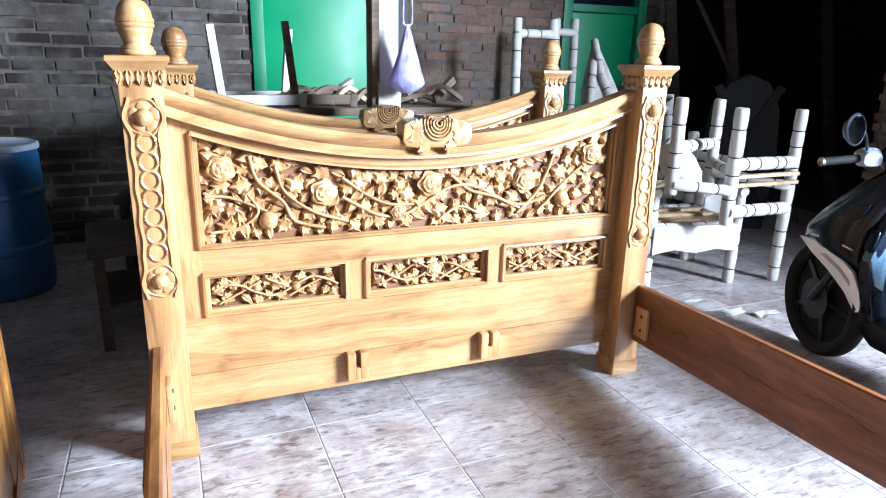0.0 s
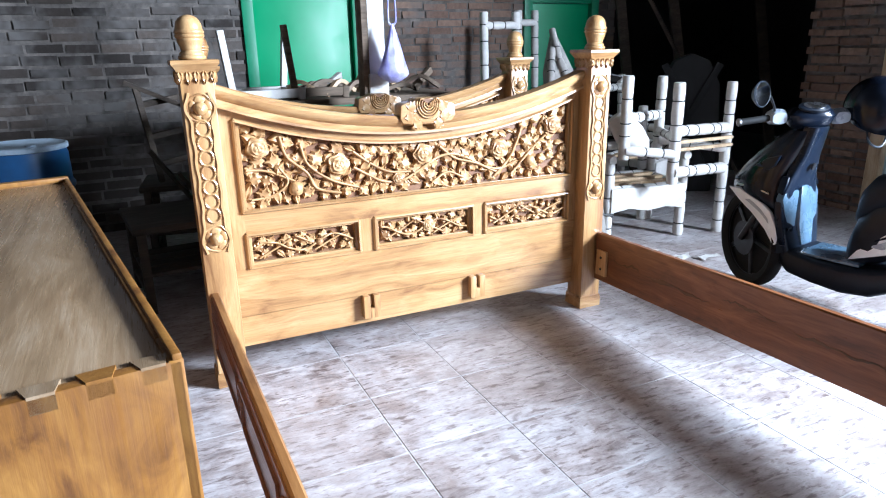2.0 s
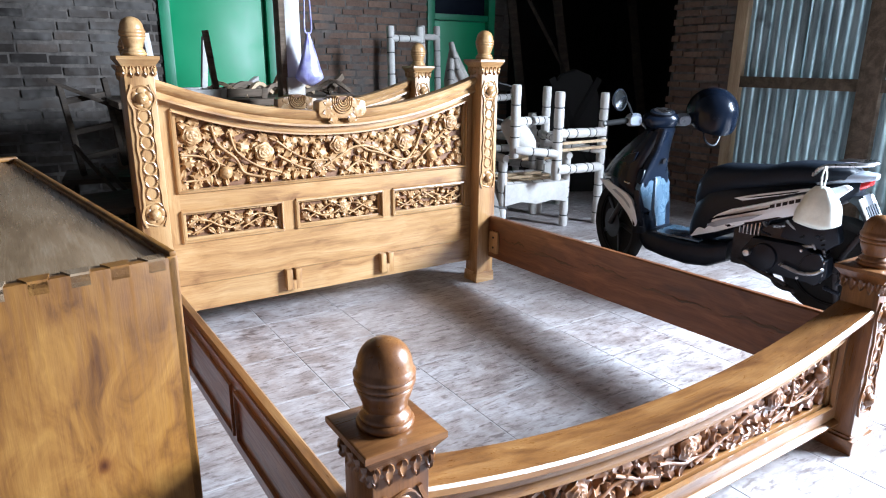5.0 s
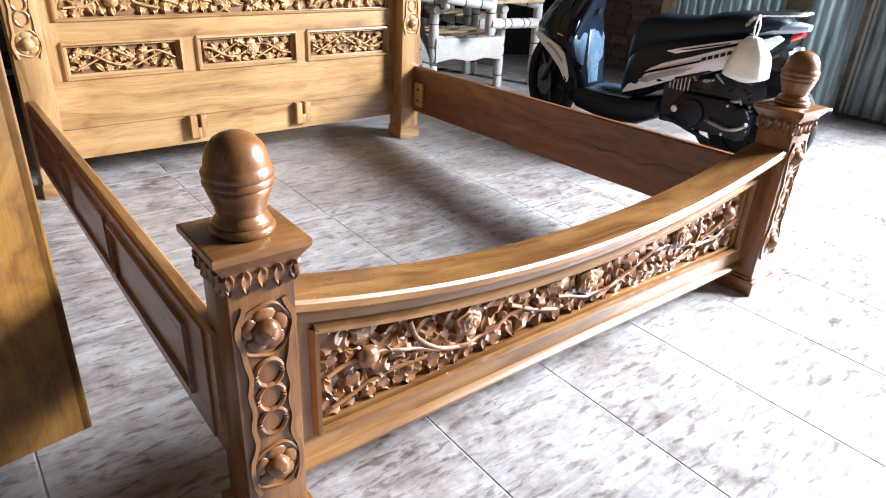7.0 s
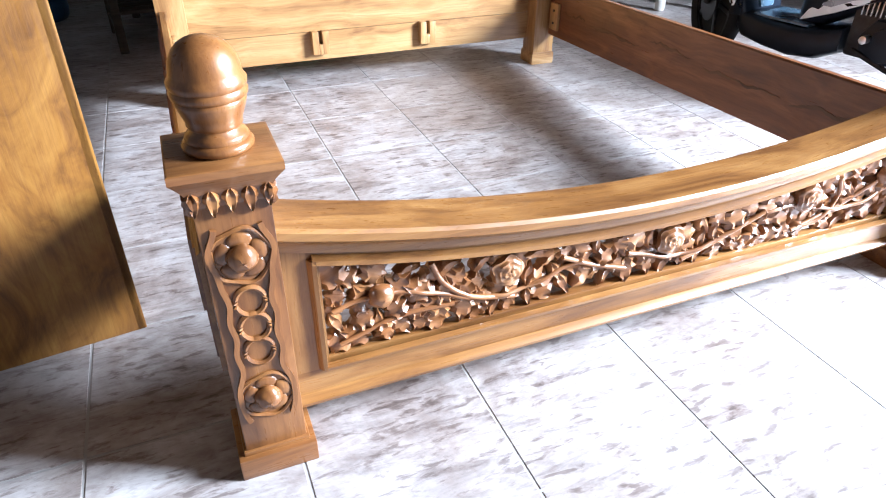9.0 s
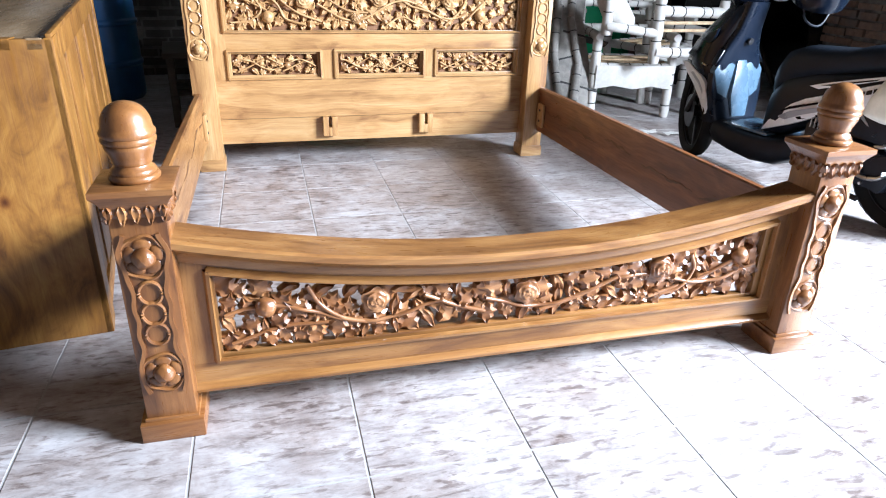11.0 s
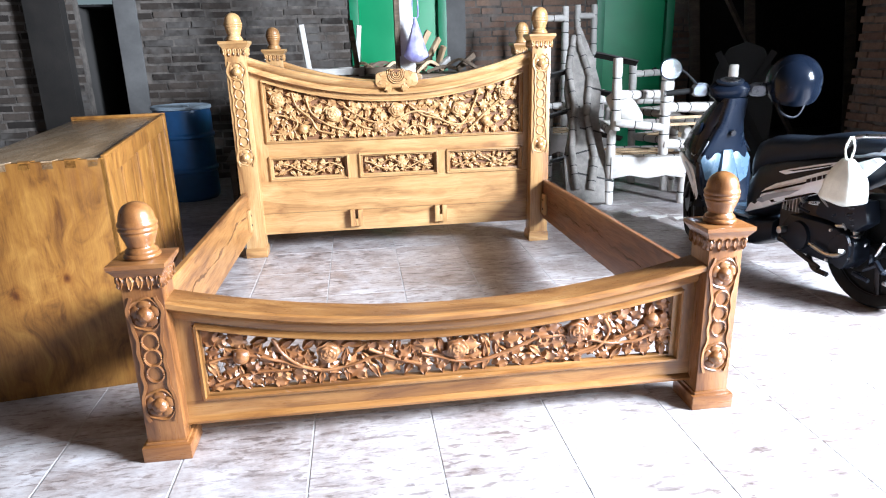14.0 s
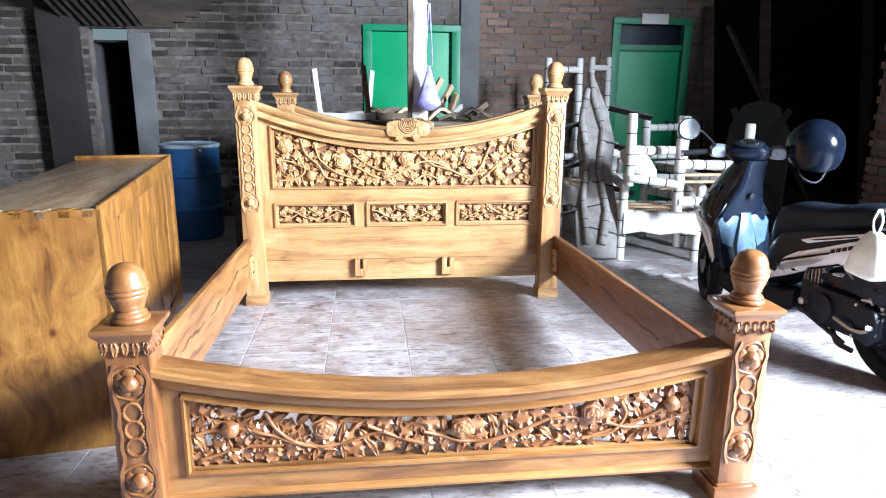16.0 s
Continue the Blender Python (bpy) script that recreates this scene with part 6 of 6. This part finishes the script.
for k, z in enumerate((0.22, 0.40, 0.58, 0.76, 0.92, 1.08, 1.22)):
    b = box(-0.172, 0.172, -0.046, 0.046, z - 0.006, z + 0.006, 0.0)
    b.transform(wm @ Matrix.Translation((0, 0, 0)) @ Matrix.Rotation(radians(14 * (-1) ** k), 4, "Y"))
    part("tie", b, wrap_band, foam, "black rubber tie")

for k, (pts_, rr_) in enumerate((([(-0.02, 1.50), (0.0, 1.28), (0.07, 1.02), (0.03, 0.70), (0.08, 0.36), (0.04, 0.10)], 0.046), ([(-0.05, 1.36), (-0.10, 1.08), (-0.06, 0.78), (-0.10, 0.44), (-0.07, 0.10)], 0.040))):
    for (xa, za), (xb, zb) in zip(pts_, pts_[1:]):
        wrapped_bar(None, wm @ Vector((xa, -0.045 - 0.01 * k, za)), wm @ Vector((xb, -0.045 - 0.01 * k, zb)), rr_ * WR.uniform(0.45, 0.75), wp, "padded_edge", 0.10, wrap_shaded)

# ---- post with the hanging bag ----
pp = thing("post", (0.97, 3.20, 0), "upright white-painted timber post", "post", kind="structure")
part("post_face", box(0.932, 1.026, 3.15, 3.24, 0, TOP - 0.08, 0.004), plain("chalky_white_paint", (0.72, 0.70, 0.68), 0.7, vary=0.1, scale=10), pp)
part("post_board", box(0.893, 0.930, 3.142, 3.24, 0, TOP - 0.08, 0.004), old_wood, pp)
part("socket_box", box(0.92, 1.035, 3.128, 3.148, 1.03, 1.17, 0.006), wrap_white, pp)
sack("plastic_bag", (1.035, 3.045, 1.278), 0.088, 0.055, 0.155, 0.07, violet, "violet plastic bag hung from the white post", 9, 0.42)
cord = single("cord", tube(smooth_line([(1.033, 3.045, 1.80), (1.01, 3.10, 1.92), (0.985, 3.14, 2.0)], 5), 0.004, 6), paper, (1.0, 3.25, 1.8), "thin pale cord tied to the post", "cord")

# ---- bench of timber frames behind the headboards ----
tbm = thing("workbench", (0.7, 3.85, 0), "rough timber bench loaded with wooden frames", "bench")
for x in (0.08, 1.55):
    for y in (3.55, 4.2):
        part("leg", box(x - 0.035, x + 0.035, y - 0.035, y + 0.035, 0, 0.98, 0.004), old_wood, tbm)
part("bench_top", box(0.0, 1.65, 3.48, 4.28, 0.98, 1.02, 0.005), old_wood, tbm)
part("stretcher", box(0.08, 1.55, 3.52, 3.56, 0.35, 0.42, 0.004), old_wood, tbm)


def timber_frame(name, x, y, z, spin, w, d, h, material, label, legs):
    """An upturned stool frame: legs up, rails below."""
    f = thing(name, (0, 0, 0), label, "frame", group="upturned frames")
    for sx in (-1, 1):
        for sy in (-1, 1):
            tall = h if (sx, sy) in legs else 0.07
            b_ = box(-0.019, 0.019, -0.019, 0.019, 0, tall, 0.004)
            b_.transform(Matrix.Translation((sx * w / 2, sy * d / 2, 0)) @ Matrix.Rotation(radians(6 * sx), 4, "Y"))
            part("leg", b_, material, f)
        part("side_rail", box(sx * w / 2 - 0.016, sx * w / 2 + 0.016, -d / 2, d / 2, 0.01, 0.06, 0.004), material, f)
    for sy in (-1, 1):
        part("cross_rail", box(-w / 2, w / 2, sy * d / 2 - 0.016, sy * d / 2 + 0.016, 0.012, 0.064, 0.004), material, f)
    f.matrix_basis = Matrix.Translation((x, y, z)) @ Matrix.Rotation(radians(spin), 4, "Z")
    return f


timber_frame("upturned_frame", 0.42, 3.72, 1.02, 6, 0.40, 0.34, 0.40, wrap_white, "broken upturned foam-wrapped stool frame on the bench", ((-1, -1), (1, 1)))
timber_frame("upturned_frame", 0.78, 3.74, 1.02, -6, 0.30, 0.30, 0.43, old_wood, "broken upturned dark timber stool frame on the bench", ((-1, -1),))
rnd = random.Random(77)
for k in range(9):
    x = 0.62 + 0.10 * k + rnd.uniform(-0.03, 0.03)
    piece = thing("offcut", (x, 3.65, 1.02), "carved timber offcut lying on the bench", "offcut", "offcuts on the bench")
    L = rnd.uniform(0.16, 0.32)
    pts = smooth_line([(x - L / 2, 3.62 + rnd.uniform(-0.05, 0.1), 1.035), (x, 3.64, 1.07 + rnd.uniform(0, 0.06)), (x + L / 2, 3.6 + rnd.uniform(-0.02, 0.15), 1.04 + rnd.uniform(0, 0.05))], 4)
    part("stick", sweep([(-0.014, -0.012), (0.014, -0.012), (0.014, 0.012), (-0.014, 0.012)], pts), old_wood if k % 3 else pale_wood, piece)

for k in range(7):
    x = 1.02 + 0.075 * k + rnd.uniform(-0.04, 0.04)
    a, b = Vector((x - rnd.uniform(0.05, 0.2), 3.60 + rnd.uniform(0, 0.4), 1.045)), Vector((x + rnd.uniform(-0.02, 0.12), 3.75 + rnd.uniform(0, 0.4), 1.10 + rnd.uniform(0.02, 0.26)))
    bd = box(-0.017, 0.017, -0.022, 0.022, 0, 1, 0.002)
    bd.transform(Matrix.Translation(a) @ (b - a).to_track_quat("Z", "Y").to_matrix().to_4x4() @ Matrix.Diagonal((1, 1, (b - a).length, 1)))
    single("timber_stick", bd, (wrap_white, pale_wood, old_wood, pale_wood)[k % 4], tuple(a), "loose timber stick lying slanted on the loaded bench", "stick")

# ---- rough stools and frames by the left wall ----


def stool(name, x, y, spin, w, d, h, label):
    s = thing(name, (0, 0, 0), label, "stool", group="rough stools")
    part("top", box(-w / 2, w / 2, -d / 2, d / 2, h - 0.035, h, 0.004), shaded_wood, s)
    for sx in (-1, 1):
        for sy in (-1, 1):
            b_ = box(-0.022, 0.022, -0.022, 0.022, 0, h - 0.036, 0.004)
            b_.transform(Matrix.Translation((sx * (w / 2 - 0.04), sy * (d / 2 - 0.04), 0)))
            part("leg", b_, shaded_wood, s)
        part("stretcher", box(sx * (w / 2 - 0.04) - 0.014, sx * (w / 2 - 0.04) + 0.014, -d / 2 + 0.06, d / 2 - 0.06, 0.08, 0.12, 0.003), shaded_wood, s)
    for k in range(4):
        part("slat", box(-w / 2 + 0.03, w / 2 - 0.03, -d / 2 + 0.03 + k * (d - 0.06) / 4, -d / 2 + 0.03 + (k + 0.85) * (d - 0.06) / 4, 0.20, 0.22, 0.003), shaded_wood, s)
    s.matrix_basis = Matrix.Translation((x, y, 0)) @ Matrix.Rotation(radians(spin), 4, "Z")
    return s


stool("stool", -0.17, 3.34, 6, 0.50, 0.56, 0.47, "low rough slatted timber stool on the floor")
stool("stool", -0.05, 4.08, -8, 0.50, 0.46, 0.52, "rough slatted timber stool in the dark corner")
for a, b in (((-0.24, 3.80, 0.75), (0.24, 3.76, 0.012)), ((-0.10, 3.72, 0.62), (0.32, 3.70, 0.012))):
    bd = box(-0.038, 0.038, -0.011, 0.011, 0, 1, 0.002)
    a, b = Vector(a), Vector(b)
    bd.transform(Matrix.Translation(b) @ (a - b).to_track_quat("Z", "Y").to_matrix().to_4x4() @ Matrix.Diagonal((1, 1, (a - b).length, 1)))
    single("leaning_board", bd, shaded_wood, tuple(b), "weathered board leaning over the rough stools", "board")
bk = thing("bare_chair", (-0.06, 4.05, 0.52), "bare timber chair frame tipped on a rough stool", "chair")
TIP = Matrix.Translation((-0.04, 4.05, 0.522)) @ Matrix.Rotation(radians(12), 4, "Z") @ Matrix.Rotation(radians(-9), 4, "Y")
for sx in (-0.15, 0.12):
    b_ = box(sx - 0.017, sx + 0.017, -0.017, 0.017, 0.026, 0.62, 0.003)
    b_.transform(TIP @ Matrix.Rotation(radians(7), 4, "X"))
    part("back_post", b_, shaded_wood, bk)
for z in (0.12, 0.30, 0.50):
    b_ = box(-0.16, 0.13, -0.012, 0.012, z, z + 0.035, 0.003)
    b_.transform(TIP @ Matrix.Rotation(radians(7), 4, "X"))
    part("rung", b_, shaded_wood, bk)
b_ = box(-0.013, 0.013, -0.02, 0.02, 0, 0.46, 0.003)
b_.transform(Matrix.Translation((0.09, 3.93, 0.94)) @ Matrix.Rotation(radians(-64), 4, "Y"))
part("arm", b_, shaded_wood, bk)

# ---- timber in the dark back room ----
for k, (a, b) in enumerate((((3.95, 4.3, 0.0), (4.05, 4.9, 2.1)), ((4.35, 4.0, 0.0), (4.6, 4.85, 2.3)), ((4.9, 3.9, 0.0), (4.2, 4.75, 1.9)), ((5.3, 3.9, 0.0), (5.6, 4.7, 2.4)))):
    bd = box(-0.05, 0.05, -0.014, 0.014, 0, 1, 0.002)
    a, b = Vector(a), Vector(b)
    bd.transform(Matrix.Translation(a) @ (b - a).to_track_quat("Z", "Y").to_matrix().to_4x4() @ Matrix.Diagonal((1, 1, (a - b).length, 1)))
    single("plank", bd, shaded_wood, tuple(a), "long rough plank leaning in the dark back room", "plank")
# rounded carved chair back standing there
cbk = thing("round_back", (4.15, 3.95, 0), "upturned rounded foam chair back, near-black for the room's darkness", "chair back")
ol = [(-0.26, 0.0), (0.26, 0.0), (0.28, 0.6), (0.25, 0.95), (0.15, 1.15), (0.0, 1.21), (-0.15, 1.15), (-0.25, 0.95), (-0.28, 0.6)]
b = prism(ol, -0.05, 0.05, 1, 0.02)
cm = Matrix.Translation((4.15, 3.95, 0)) @ Matrix.Rotation(radians(-30), 4, "Z")
b.transform(cm)
# foam and braces are near-black to hold the back room's shade
pb = part("padded_back", b, plain("foam_shaded_black", (0.014, 0.0135, 0.013), 0.85, vary=0.3), cbk)
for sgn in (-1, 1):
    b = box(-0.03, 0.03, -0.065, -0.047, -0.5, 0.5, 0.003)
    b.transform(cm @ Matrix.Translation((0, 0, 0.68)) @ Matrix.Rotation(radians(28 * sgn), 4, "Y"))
    part("brace", b, shade_black, pb)

# paper scraps by the chairs
rnd = random.Random(3)
for k, (x, y) in enumerate(((2.62, 2.42), (2.78, 2.36), (2.50, 2.60))):
    sb = bmesh.new()
    g = [[sb.verts.new((x + 0.05 * i + rnd.uniform(-0.012, 0.012), y + 0.03 * j + rnd.uniform(-0.012, 0.012), 0.004 + rnd.uniform(0, 0.022))) for i in range(4)] for j in range(3)]
    for j in range(2):
        for i in range(3):
            sb.faces.new((g[j][i], g[j][i + 1], g[j + 1][i + 1], g[j + 1][i]))
    bmesh.ops.solidify(sb, geom=sb.faces[:], thickness=0.002)
    single("paper_scrap", sb, paper, (x, y, 0), "crumpled pale paper scrap on the tiles", "paper")

# ---- floor tiles ----
tm = bpy.data.meshes.new("tile")
tb = box(-0.1969, 0.1969, -0.1969, 0.1969, -0.008, 0.0, 0.0012)
tb.to_mesh(tm)
tb.free()
tm.materials.append(tile_mat)
far = bmesh.new()
for i in range(-10, 13):
    for j in range(-10, 14):
        cx, cy = TX + TILE * (i + 0.5), TY + TILE * (j + 0.5)
        if cx - 0.2 < LEFT or cx + 0.2 > RIGHT + 0.6 or cy + 0.2 > BACK or cy - 0.2 < FRONT:
            continue
        if -6 <= i <= 8 and -5 <= j <= 8:
            o = new("tile", tm)
            o.parent = floor
            o.location = (cx, cy, 0)
        else:
            add_box(far, cx - 0.1969, cx + 0.1969, cy - 0.1969, cy + 0.1969, -0.008, 0.0)
part("far_tiles", far, tile_mat, floor, smooth=0)["kind"] = "stuff"
